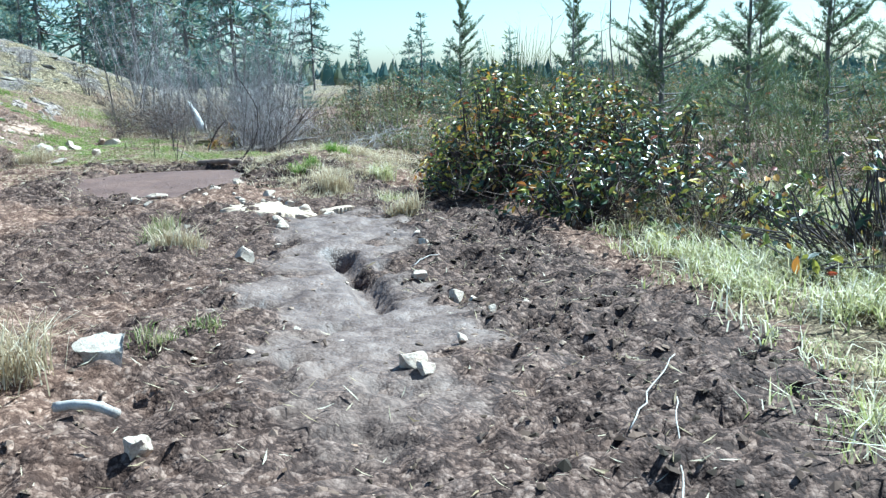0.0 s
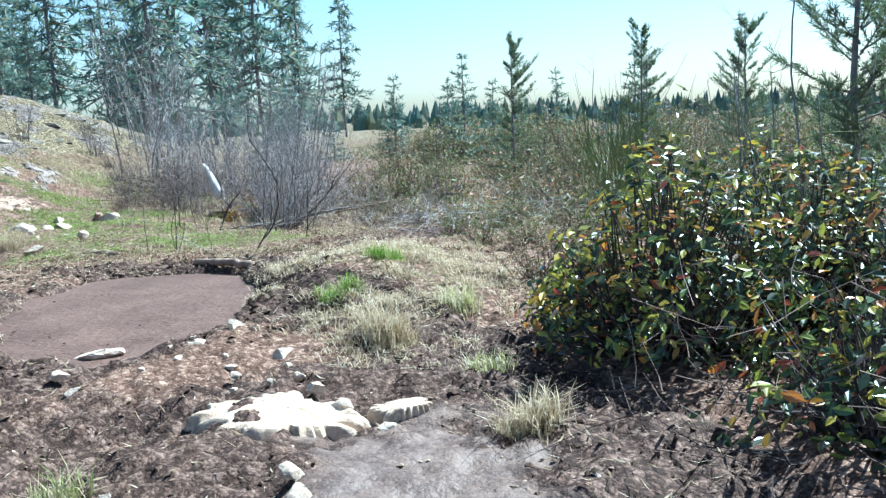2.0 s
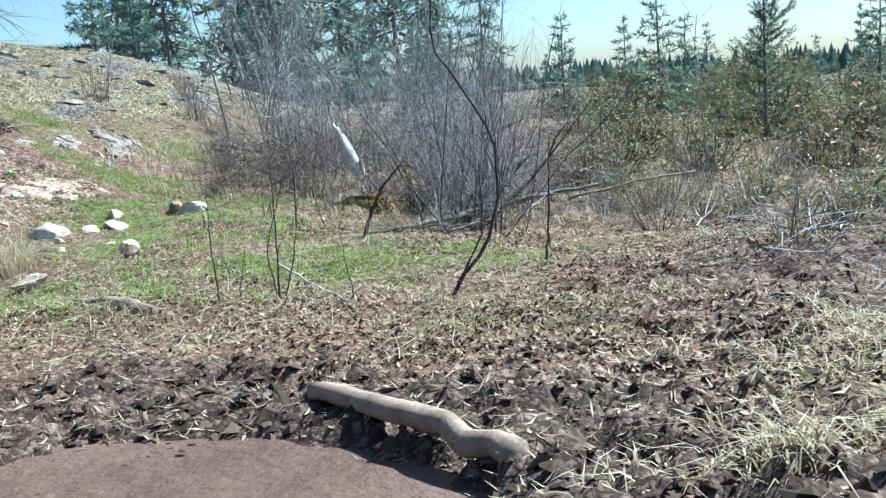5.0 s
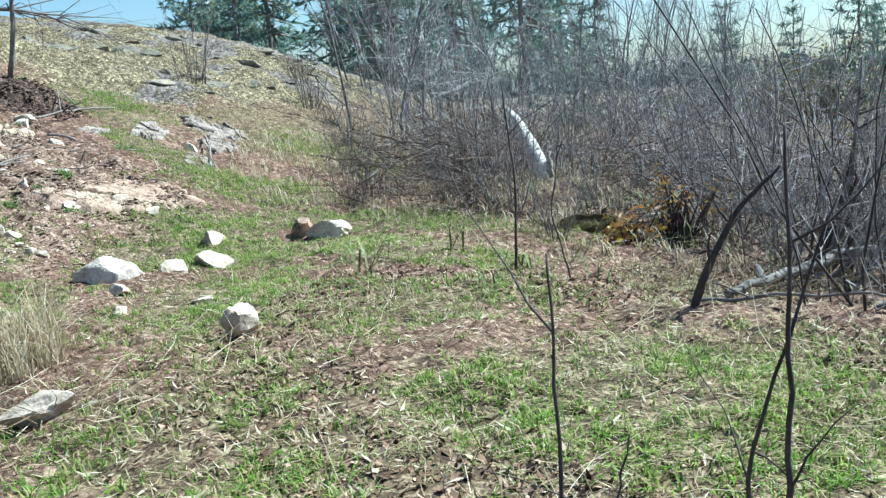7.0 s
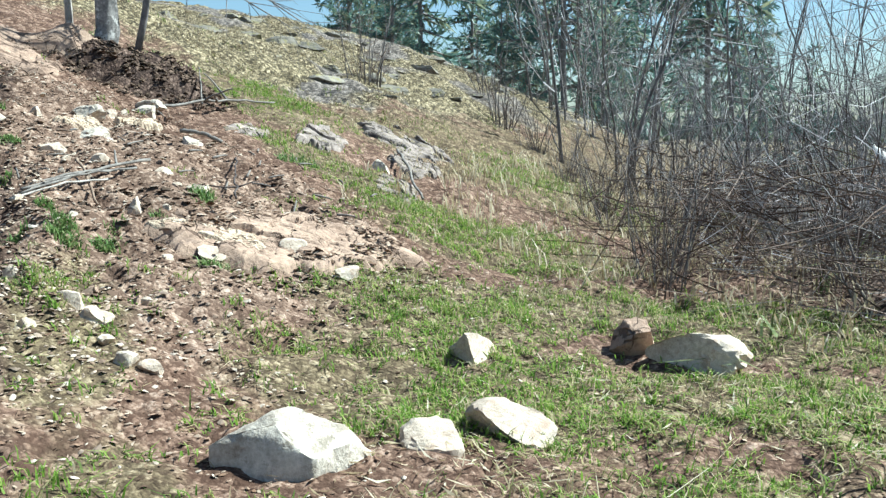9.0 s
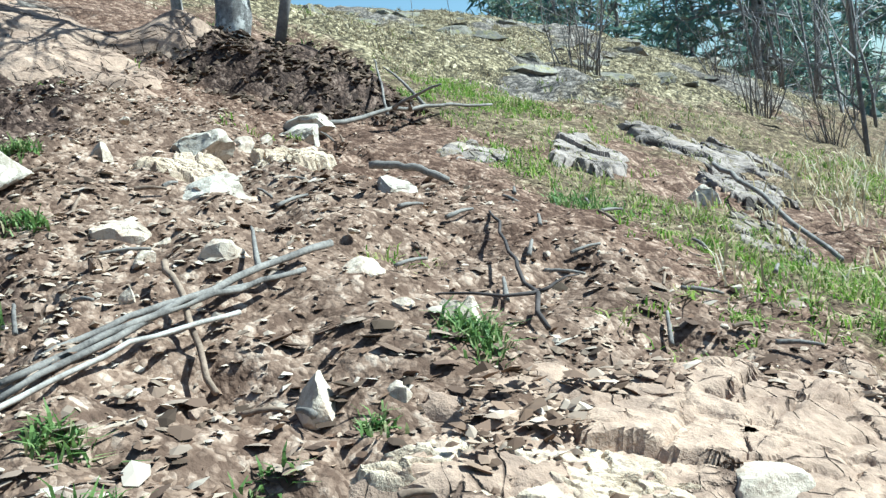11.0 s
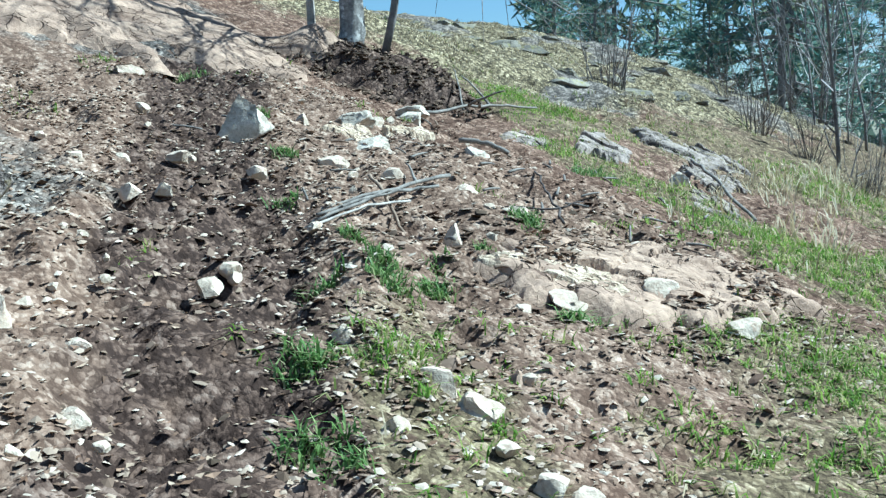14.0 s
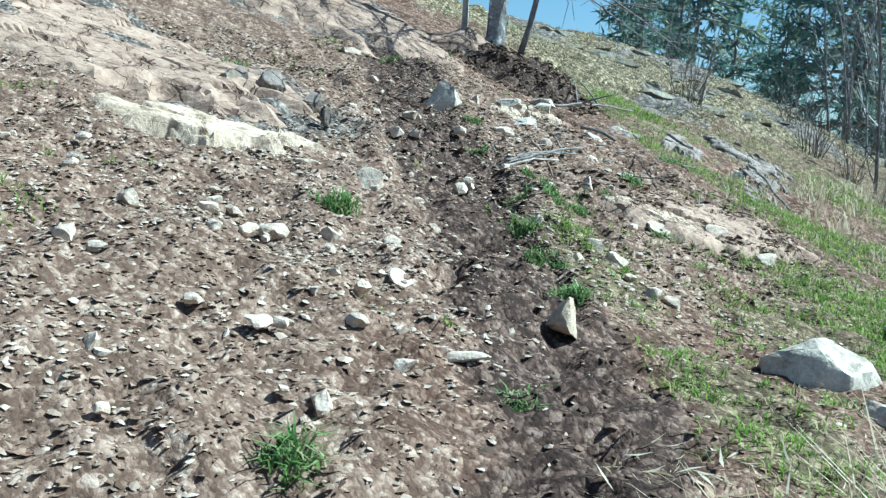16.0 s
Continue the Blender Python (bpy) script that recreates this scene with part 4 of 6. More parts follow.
for x, y, w, h in ((-8.15, 11.3, 0.22, 0.16), (-7.95, 11.42, 0.15, 0.14), (-8.3, 11.12, 0.26, 0.15), (-7.72, 11.3, 0.12, 0.1), (-8.45, 11.35, 0.18, 0.11)):
    rock(x, y, w, h, LEDGE_ROCK, "blocky grey-brown boulder at the rock step", "boulder", "boulders of the step", lift=0.6)
for x, y, w, h in ((-5.55, 9.28, 0.1, 0.05), (-5.56, 8.95, 0.09, 0.05), (-5.55, 9.79, 0.16, 0.03), (-6.06, 10.12, 0.19, 0.04), (-6.3, 10.3, 0.13, 0.04), (-5.88, 9.37, 0.12, 0.03),
                   (-5.8, 9.62, 0.11, 0.04), (-6.24, 9.13, 0.08, 0.04), (-6.53, 9.98, 0.16, 0.05), (-6.45, 9.64, 0.09, 0.03), (-6.4, 10.1, 0.08, 0.05), (-7.15, 10.66, 0.14, 0.03), (-6.7, 10.9, 0.09, 0.04), (-6.92, 11.55, 0.09, 0.04)):
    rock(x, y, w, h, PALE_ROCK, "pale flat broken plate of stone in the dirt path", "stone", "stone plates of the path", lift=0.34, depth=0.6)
rp = np.random.default_rng(96)
for k in range(70):
    x, y = rp.uniform(-7.4, -5.0), rp.uniform(8.3, 11.4)
    if x > -5.1 - 0.55 * (y - 9.4) or along(np.array(x), np.array(y), UPPATH) < 0.2:
        continue
    w = 0.04 + 0.05 * rp.uniform(0, 1) ** 2
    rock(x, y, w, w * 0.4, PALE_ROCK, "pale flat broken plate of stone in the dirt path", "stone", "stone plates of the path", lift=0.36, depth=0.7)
rq = np.random.default_rng(95)
for k in range(130):
    x, y = rq.uniform(-8.6, -5.0), rq.uniform(8.6, 14.2)
    if x > -5.6 - 0.45 * (y - 12.6) * (y > 12.6) or (y < 12 and along(np.array(x), np.array(y), UPPATH) < 0.25):
        continue
    w = 0.03 + 0.05 * rq.uniform(0, 1) ** 2
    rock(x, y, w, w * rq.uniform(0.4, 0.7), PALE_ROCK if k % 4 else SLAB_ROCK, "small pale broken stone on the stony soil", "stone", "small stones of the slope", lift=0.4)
rock(-5.62, 10.4, 0.13, 0.12, TRAIL_ROCK, "pale crumbly stone standing at the path's edge", "stone", lift=0.6)

rh = np.random.default_rng(91)
for k in range(70):
    x, y = rh.uniform(-13.5, -8.3), rh.uniform(17.5, 27)
    if y > 30 + 0.9 * (x + 8):
        continue
    w = rh.uniform(0.15, 0.6)
    rock(x, y, w, w * rh.uniform(0.2, 0.4), HILL_ROCK, "low weathered rock hump among hilltop moss", "outcrop", "outcrops of the hilltop", lift=0.22)

# ---------------------------------------------------------------- sticks and logs
stick("log", (-0.08, 5.72, 0.015), (0.72, 5.05, 0.02), 0.034, 0.04, LOG_WOOD, "dark weathered log lying behind the puddle", "log", twigs=0, seed=2)
stick("branch", (2.736, -4.248, 0.03), (2.968, -4.311, 0.03), 0.018, 0.016, PALE_WOOD, "short bleached stick on the mud", seed=3)
stick("branch", (3.62, -1.62, 0.02), (3.76, -1.4, 0.05), 0.004, 0.003, PALE_WOOD, "thin pale twig on the trail", seed=4)
stick("branch", (4.55, -4.35, 0.01), (4.78, -3.75, 0.03), 0.003, 0.002, PALE_WOOD, "thin pale twig on trampled soil", seed=5)
stick("branch", (4.62, -4.85, 0.01), (4.72, -4.15, 0.02), 0.003, 0.002, PALE_WOOD, "thin pale twig on trampled soil", seed=6)
stick("branch", (-7.12, 12.12, 0.015), (-7.18, 13.0, 0.05), 0.006, 0.009, GREY_WOOD, "long bleached grey branch across the slope", twigs=1, seed=6, jitter=0.004)
stick("branch", (-7.15, 12.15, 0.018), (-7.13, 12.85, 0.03), 0.007, 0.006, GREY_WOOD, "split bleached branch across the slope", twigs=0, seed=7, jitter=0.004)
stick("branch", (-7.3, 12.62, 0.05), (-7.0, 12.45, 0.02), 0.008, 0.006, LOG_WOOD, "short brown stick across a branch", seed=8)
stick("branch", (-7.19, 12.24, 0.015), (-7.14, 12.72, 0.03), 0.007, 0.006, GREY_WOOD, "thin bleached stick beside a branch", seed=61, jitter=0.004)
stick("branch", (-7.1, 12.05, 0.012), (-7.1, 12.62, 0.02), 0.005, 0.005, PALE_WOOD, "thin bleached stick beside a branch", seed=62, jitter=0.004)
stick("branch", (-8.32, 15.72, 0.05), (-8.37, 14.42, 0.03), 0.007, 0.012, GREY_WOOD, "bleached forked branch on the grassy bank", twigs=3, seed=9, jitter=0.006)
stick("branch", (-8.42, 14.93, 0.03), (-8.75, 15.3, 0.14), 0.008, 0.004, GREY_WOOD, "bleached side branch on the grassy bank", seed=91, jitter=0.006)
stick("branch", (-7.2, 13.75, 0.02), (-6.66, 13.05, 0.02), 0.004, 0.006, DARK_BARK, "dark twisted branch on the slope", twigs=2, seed=10, jitter=0.008)
stick("branch", (-7.15, 15.7, 0.08), (-6.4, 14.65, 0.04), 0.012, 0.009, GREY_WOOD, "thin bleached branch on the ledge", seed=11)
stick("branch", (-7.75, 13.9, 0.04), (-7.5, 14.0, 0.04), 0.014, 0.012, GREY_WOOD, "short pale rotten branch piece", seed=13)
rngp = np.random.default_rng(31)
for k in range(45):
    x, y = rngp.uniform(-8.3, -6.3), rngp.uniform(12.3, 14.3)
    a = rngp.uniform(0, 3.14)
    ln = rngp.uniform(0.04, 0.13)
    stick("stick", (x, y, 0.015), (x + ln * math.cos(a), y + ln * math.sin(a), 0.025), rngp.uniform(0.004, 0.008), 0.004, GREY_WOOD if k % 3 else LOG_WOOD,
          "short broken bleached stick in the stony soil", seed=40 + k, sag=(0, 0, 0.004), jitter=0.003, group="sticks of the slope")
stick("pole", (0.2, 11.2, 0.25), (1.3, 11.75, 0.42), 0.014, 0.009, LOG_WOOD, "leaning yellow-brown fallen pole in the thicket", "log", seed=14)
stick("log", (-2.62, 8.06, -0.015), (-1.7, 7.42, 0.0), 0.035, 0.055, LOG_WOOD, "tan half-buried root running through thin grass", "log", seed=71, sag=(0.02, 0.03, 0.03))
stick("pole", (-0.75, 10.5, 0.03), (-0.25, 10.85, 0.14), 0.012, 0.007, GREY_WOOD, "bleached fallen trunk in the thicket", "log", twigs=4, seed=15)
stick("pole", (-1.5, 10.6, 0.03), (-0.5, 10.4, 0.1), 0.009, 0.005, GREY_WOOD, "bleached fallen branch before the thicket", "log", twigs=4, seed=16)


def snag():
    """A broken bleached stump, split to a leaning point."""
    rng = np.random.default_rng(5)
    root = thing("stump", -3.48, 16.1, gz(-3.48, 16.1) + 0.12, "bleached white broken stump leaning in the dark thicket", "stump", "", 0, 1.2)
    p = np.array([[0.1, -0.04, -0.15], [0.06, 0, 0.05], [-0.03, 0.04, 0.2], [-0.12, 0.1, 0.35], [-0.19, 0.14, 0.47], [-0.25, 0.2, 0.56]])
    part("trunk", poly_mesh("trunk", *pipe(p, [0.1, 0.085, 0.07, 0.055, 0.04, 0.008], 11, 0.25, rng), SNAG_WOOD), root)
    for q in (([0.14, -0.04, -0.05], [0.16, -0.05, 0.18]), ([-0.05, 0.06, 0.05], [-0.14, 0.08, 0.3])):
        s = bent(q[0], q[1], 5, (0, 0, 0.02), rng, 0.01)
        part("splinter", poly_mesh("splinter", *pipe(s, [0.04, 0.035, 0.025, 0.015, 0.005], 7, 0.3, rng), PALE_WOOD), root)


snag()


# ---------------------------------------------------------------- bare saplings
def sapling(points, r0, label, seed, twigs=5):
    rng = np.random.default_rng(seed)
    r0 = r0 * 0.72
    x, y = points[0][0], points[0][1]
    root = thing("sapling", x, y, gz(x, y), label, "sapling", "bare saplings of the meadow")
    p = np.array(points) - np.array([x, y, 0])
    k = np.linspace(0, len(p) - 1, 16)
    q = np.stack([np.interp(k, range(len(p)), p[:, i]) for i in range(3)], 1) + rng.normal(0, 0.0025, (16, 3))
    q[0, 2] -= 0.05
    part("stem", poly_mesh("stem", *pipe(q, np.linspace(r0, r0 * 0.35, 16), 6, 0.08, rng), DARK_BARK), root)
    for j in range(twigs):
        i = int(rng.integers(5, 15))
        way = rng.normal(0, 0.6, 3) + np.array([0, 0, 0.9])
        s = bent(q[i], q[i] + way * rng.uniform(0.08, 0.3), 6, rng.normal(0, 0.02, 3), rng, 0.004)
        part("twig", poly_mesh("twig", *pipe(s, np.linspace(r0 * 0.4, r0 * 0.12, 6), 5, 0.05, rng), DARK_BARK), root)


sapling([(-0.12, 7.9, 0), (0.08, 8, 0.22), (0.16, 8.05, 0.5), (0.16, 8.05, 0.85), (-0.02, 8, 1.15), (-0.14, 7.95, 1.35), (-0.1, 7.95, 1.8)], 0.017, "dark bent bare sapling rising from grass", 1, 7)
sapling([(-0.1, 7.95, 0), (0.05, 8.1, 0.3), (0.04, 8.15, 0.7)], 0.011, "dark bare sapling rising from grass", 2, 2)
sapling([(0.31, 8.78, 0), (0.34, 8.8, 0.35), (0.37, 8.8, 0.8)], 0.014, "dark broken bare sapling stem", 3, 1)
sapling([(-1.15, 7.9, 0), (-1.13, 7.9, 0.4), (-1.13, 7.92, 0.85)], 0.010, "thin upright dark bare stem in grass", 4, 3)
sapling([(-1.17, 7.92, 0), (-1.2, 7.9, 0.3), (-1.05, 7.95, 0.75)], 0.008, "thin dark bare stem in grass", 5, 2)
sapling([(-1.1, 7.86, 0), (-0.98, 7.8, 0.3), (-0.95, 7.85, 0.62)], 0.007, "thin leaning dark bare stem in grass", 6, 2)
sapling([(-1.455, 7.75, 0), (-1.475, 7.76, 0.35), (-1.485, 7.8, 0.66)], 0.008, "thin upright dark bare stem in grass", 7, 1)
sapling([(-1.48, 8.05, 0), (-1.44, 8.05, 0.14), (-1.41, 8.05, 0.3)], 0.006, "thin short bare stem in grass", 12, 1)
sapling([(-0.67, 7.86, 0), (-0.7, 7.85, 0.2), (-0.73, 7.88, 0.4)], 0.006, "thin short bare stem in grass", 8, 1)
sapling([(-1.48, 10.51, 0), (-1.4, 10.51, 0.2), (-1.29, 10.55, 0.42), (-1.11, 10.55, 0.6)], 0.03, "dark leaning broken sapling before the thicket", 9, 5)
sapling([(-2.55, 11.6, 0), (-2.52, 11.6, 0.5), (-2.6, 11.7, 1.1)], 0.014, "grey bare sapling at the meadow's edge", 10, 6)
sapling([(-2.2, 11.5, 0), (-2.3, 11.5, 0.4), (-2.25, 11.6, 0.9)], 0.009, "thin grey bare sapling at the meadow's edge", 11, 5)


stick("branch", (-1.18, 7.98, 0.2), (-0.6, 7.72, 0.02), 0.007, 0.004, PALE_WOOD, "bleached stick leaning on a bare stem", seed=81, sag=(0, 0, -0.02), twigs=2)


def leaning_clump():
    """Dark stems of a broken shrub fanning to one side over fallen grey trunks."""
    rng = np.random.default_rng(17)
    x, y = -0.95, 11.95
    root = thing("fallen_shrub", x, y, gz(x, y), "half-fallen dark shrub with fanned bare stems", "shrub")
    for k in range(13):
        side, ln = rng.uniform(0.1, 1.0), rng.uniform(0.8, 1.7)
        d = np.array([0.95 * side, 0.25 * side + rng.normal(0, 0.15), 1.0])
        d /= np.linalg.norm(d)
        a = np.array([rng.normal(0, 0.1), rng.normal(0, 0.1), -0.08])
        q = bent(a, a + d * ln, 8, (0.05, 0, -0.06), rng, 0.012)
        r = rng.uniform(0.009, 0.022)
        stem = part("stem", poly_mesh("stem", *pipe(q, np.linspace(r, r * 0.35, 8), 6, 0.1, rng), DARK_BARK if k % 3 else GREY_WOOD), root)
        for m in range(2):
            at = int(rng.integers(3, 7))
            e = q[at] + (d + rng.normal(0, 0.45, 3)) * rng.uniform(0.2, 0.5)
            part("twig", poly_mesh("twig", *pipe(bent(q[at], e, 4, (0, 0, 0.02), rng, 0.006), np.linspace(r * 0.4, r * 0.15, 4), 5), DARK_BARK), stem)


leaning_clump()
stick("log", (-1.35, 10.95, 0.03), (-0.75, 11.85, 0.12), 0.02, 0.03, GREY_WOOD, "bleached grey fallen trunk at the thicket's edge", "log", twigs=3, seed=82)
stick("log", (-0.8, 11.8, 0.12), (0.4, 12.1, 0.34), 0.03, 0.018, GREY_WOOD, "bleached grey fallen trunk in the thicket", "log", twigs=4, seed=83)
MOSS = surface("dark_moss", (0.025, 0.022, 0.01), (0.13, 0.112, 0.035), 7.0, 0.97, 1.0, 0.03, (0.07, 0.05, 0.03))
rock(-2.6, 13.45, 0.8, 0.24, MOSS, "dark mossy hump under the thicket", "mossy_hump", lift=0.26, turn=15, depth=0.7)
rock(-4.9, 17.6, 0.9, 0.3, MOSS, "yellow-green mossy hump behind a bare bush", "mossy_hump", lift=0.42, turn=35, depth=0.7)


# ---------------------------------------------------------------- shrubs
def twig_cloud(seed, stems, tall, lean, subs=6, fine=5, r=0.011):
    """Segments of a bare many-stemmed shrub: stems, and the branches and twigs on them."""
    rng = np.random.default_rng(seed)
    main, twigs = [], []
    for _ in range(stems):
        az, out = rng.uniform(0, 2 * np.pi), abs(rng.normal(0, lean)) + 0.04
        d = np.array([math.cos(az) * out, math.sin(az) * out, 1.0])
        d /= np.linalg.norm(d)
        p = np.array([math.cos(az), math.sin(az), 0]) * rng.uniform(0, 0.4) * tall / 2
        p[2] = -0.05
        ln, n, rad = tall * rng.uniform(0.55, 1.05), 6, r * rng.uniform(0.6, 1.3)
        for i in range(n):
            q = p + d * ln / n
            r1 = rad * (1 - 0.14)
            main.append((*p, *q, rad, r1))
            if i >= 0:
                for _ in range(subs // 3 + int(rng.integers(0, 2))):
                    b = d * 0.9 + rng.normal(0, 0.5, 3)
                    b /= np.linalg.norm(b)
                    s, sr = p + (q - p) * rng.uniform(0, 1), r1 * 0.55
                    bl = ln * rng.uniform(0.14, 0.36) * (1 - 0.08 * i)
                    for _ in range(3):
                        e = s + b * bl / 3
                        twigs.append((*s, *e, sr, sr * 0.75))
                        for _ in range(fine // 3 + int(rng.integers(0, 2))):
                            f = b + rng.normal(0, 0.55, 3)
                            f /= np.linalg.norm(f)
                            g = e + f * bl * rng.uniform(0.25, 0.6)
                            twigs.append((*e, *g, sr * 0.5, sr * 0.22))
                        s, sr = e, sr * 0.75
                        b = b + rng.normal(0, 0.18, 3)
                        b /= np.linalg.norm(b)
            p, rad = q, r1
            d = d + rng.normal(0, 0.10, 3) + np.array([0, 0, 0.04])
            d /= np.linalg.norm(d)
    return main, twigs


def shrub_kind(seed, stems, tall, lean, material, label, name="bare_shrub", subs=6, fine=5, r=0.011, stem_material=None):
    main, twigs = twig_cloud(seed, stems, tall, lean, subs, fine, r)
    root = thing(name, 0, 0, -60, label, "shrub")
    for k in range(0, len(main), 6):
        run = main[k:k + 6]
        line = [g[:3] for g in run] + [run[-1][3:6]]
        part("stem", poly_mesh("stem", *pipe(line, [g[6] for g in run] + [run[-1][7]], 5), stem_material or BARK), root)
    part("twig_mass", quick_mesh("twig_mass", *tubes(twigs, 3), material), root, kind="stuff")
    return root


def plant(kinds, places, group, rng, grow=(0.8, 1.2), sink=0.0):
    """The first use of each kind is the built one; later ones are copies."""
    used = set()
    for n, (x, y) in enumerate(places):
        k = kinds[n % len(kinds)]
        s = rng.uniform(*grow)
        m = pose(x, y, gz(x, y) - sink, 0, 0, rng.uniform(0, 360)) @ Matrix.Scale(s, 4)
        if k.name in used:
            ob = copy_thing(k, m)
            ob.matrix_world = m
        else:
            k.matrix_world = m
            ob = k
            used.add(k.name)
        ob["group"] = group


rs = np.random.default_rng(77)
GREY = "leafless grey shrub with many fine upright twigs"
greys = [shrub_kind(200 + k, 15, 2.4, 0.42, TWIG, GREY, "bare_shrub", 6, 5, 0.0065, DARK_BARK if k == 4 else BARK) for k in range(5)]
spots = []
for x, y in ((-3.9, 15.4), (-1.3, 13.9), (-1.0, 12.4), (-0.7, 11.9), (-3.9, 16.3), (-1.0, 13.0), (-3.0, 16.9), (-2.1, 15.2), (-1.3, 14.2),
             (-4.4, 16.6), (-3.8, 18.0), (-2.6, 18.2), (-1.5, 16.8), (-5.2, 17.6),
             (-0.35, 11.0), (-4.9, 19.2), (-3.4, 20.2), (-1.9, 19.4), (-6.1, 20.5)):
    spots.append((x + rs.uniform(-0.25, 0.25), y + rs.uniform(-0.25, 0.25)))
plant(greys, spots, "grey shrubs of the thicket", rs, (0.8, 1.2))
shorts = [shrub_kind(220 + k, 14, 1.15, 0.5, TWIG, "low leafless grey bush with tangled twigs", "low_shrub", 5, 5, 0.006) for k in range(2)]
plant(shorts, [(-2.5, 14.4), (0.5, 11.7), (-0.5, 13.4), (0.4, 13.0), (1.2, 12.7), (-0.6, 15.8), (0.4, 15.0), (1.4, 14.6), (2.3, 13.6), (1.2, 17.2), (2.4, 16.0), (3.2, 14.8), (-4.6, 15.9)], "low grey bushes of the thicket", rs, (0.45, 0.75))
brown = [shrub_kind(300 + k, 16, 0.85, 0.3, RED_TWIG, "low brown leafless bush among dry grass", "low_bush", 4, 4, 0.005) for k in range(2)]
plant(brown, [(-5.55, 16.1), (-5.0, 15.3), (-5.9, 16.9), (-4.73, 14.2), (-3.6, 14.2), (-3.1, 13.6), (-4.85, 17.0), (-4.0, 14.9), (-2.6, 12.9), (-6.6, 18.2), (-7.4, 19.6), (-8.2, 20.6), (-8.9, 21.6), (-9.3, 18.9)],
      "low bushes of the slope", rs, (0.7, 1.35))
talls = [shrub_kind(330 + k, 7, 4.2, 0.13, TWIG, "tall thin leafless alder clump", "alder", 6, 4, 0.02) for k in range(2)]
plant(talls, [(-6.6, 20.2), (-5.0, 21.2), (-7.6, 23.8), (-8.9, 25.2), (-4.0, 24.2), (-3.2, 22.5)], "leafless alders", rs, (0.8, 1.15))
thins = [shrub_kind(345, 6, 2.6, 0.1, BROOM, "thin upright half-green sapling clump", "sapling_clump", 5, 4, 0.012)]
plant(thins, [(3.65, 13.2), (4.1, 13.7), (5.0, 9.6), (6.3, 10.6), (1.5, 15.5), (5.3, 3.6)], "thin sapling clumps beyond the trail", rs, (0.8, 1.1))
greens = [shrub_kind(360 + k, 11, 1.5, 0.42, BROOM, "dense green-brown twiggy bush behind the trail", "broom_bush", 4, 4, 0.006, BROOM) for k in range(3)]
spots = [(5.383, 7.454), (5.77, 5.867), (6.876, 5.104), (4.4, 9.4), (5.2, 8.6), (6.585, 7.454), (7.971, 6.459), (7.598, 3.889), (8.626, 2.398), (6.63, 2.185), (7.262, 0.481), (9.383, 4.634),
         (5, 11), (6.4, 10), (8.4, 8.4), (9.975, 6.892), (9.862, 0.481), (8.29, -1.01), (6.378, -0.371), (11.218, 2.824), (4.4, 14), (6.2, 13), (8.6, 11.6)]
spots += [(rs.uniform(7, 16), rs.uniform(-4, 11)) for k in range(8)]
plant(greens, spots, "twiggy bushes beside the trail", rs, (0.7, 1.25))


# ---------------------------------------------------------------- the evergreen bush and other leafy plants
def leaf_array(centres, normals, size, rng, slim=0.45):
    """Folded six-cornered leaves at places, facing roughly along normals."""
    n = len(centres)
    s = size * rng.uniform(0.6, 1.25, n)[:, None]
    nz = normals + rng.normal(0, 0.55, (n, 3))
    nz /= np.linalg.norm(nz, axis=1)[:, None]
    t = np.cross(nz, rng.normal(0, 1, (n, 3)))
    t /= np.linalg.norm(t, axis=1)[:, None]
    b = np.cross(nz, t)
    rows = [(-1, 0, 0.0), (-0.25, slim, 0.14), (0.45, slim * 0.8, 0.12), (1, 0, -0.12), (0.45, -slim * 0.8, 0.12), (-0.25, -slim, 0.14)]
    verts = np.stack([centres + (t * u + b * v + nz * w) * s for u, v, w in rows], 1).reshape(-1, 3)
    k = np.arange(n)[:, None] * 6
    return verts, np.concatenate([k + [[0, 1, 2, 3]], k + [[0, 3, 4, 5]]])


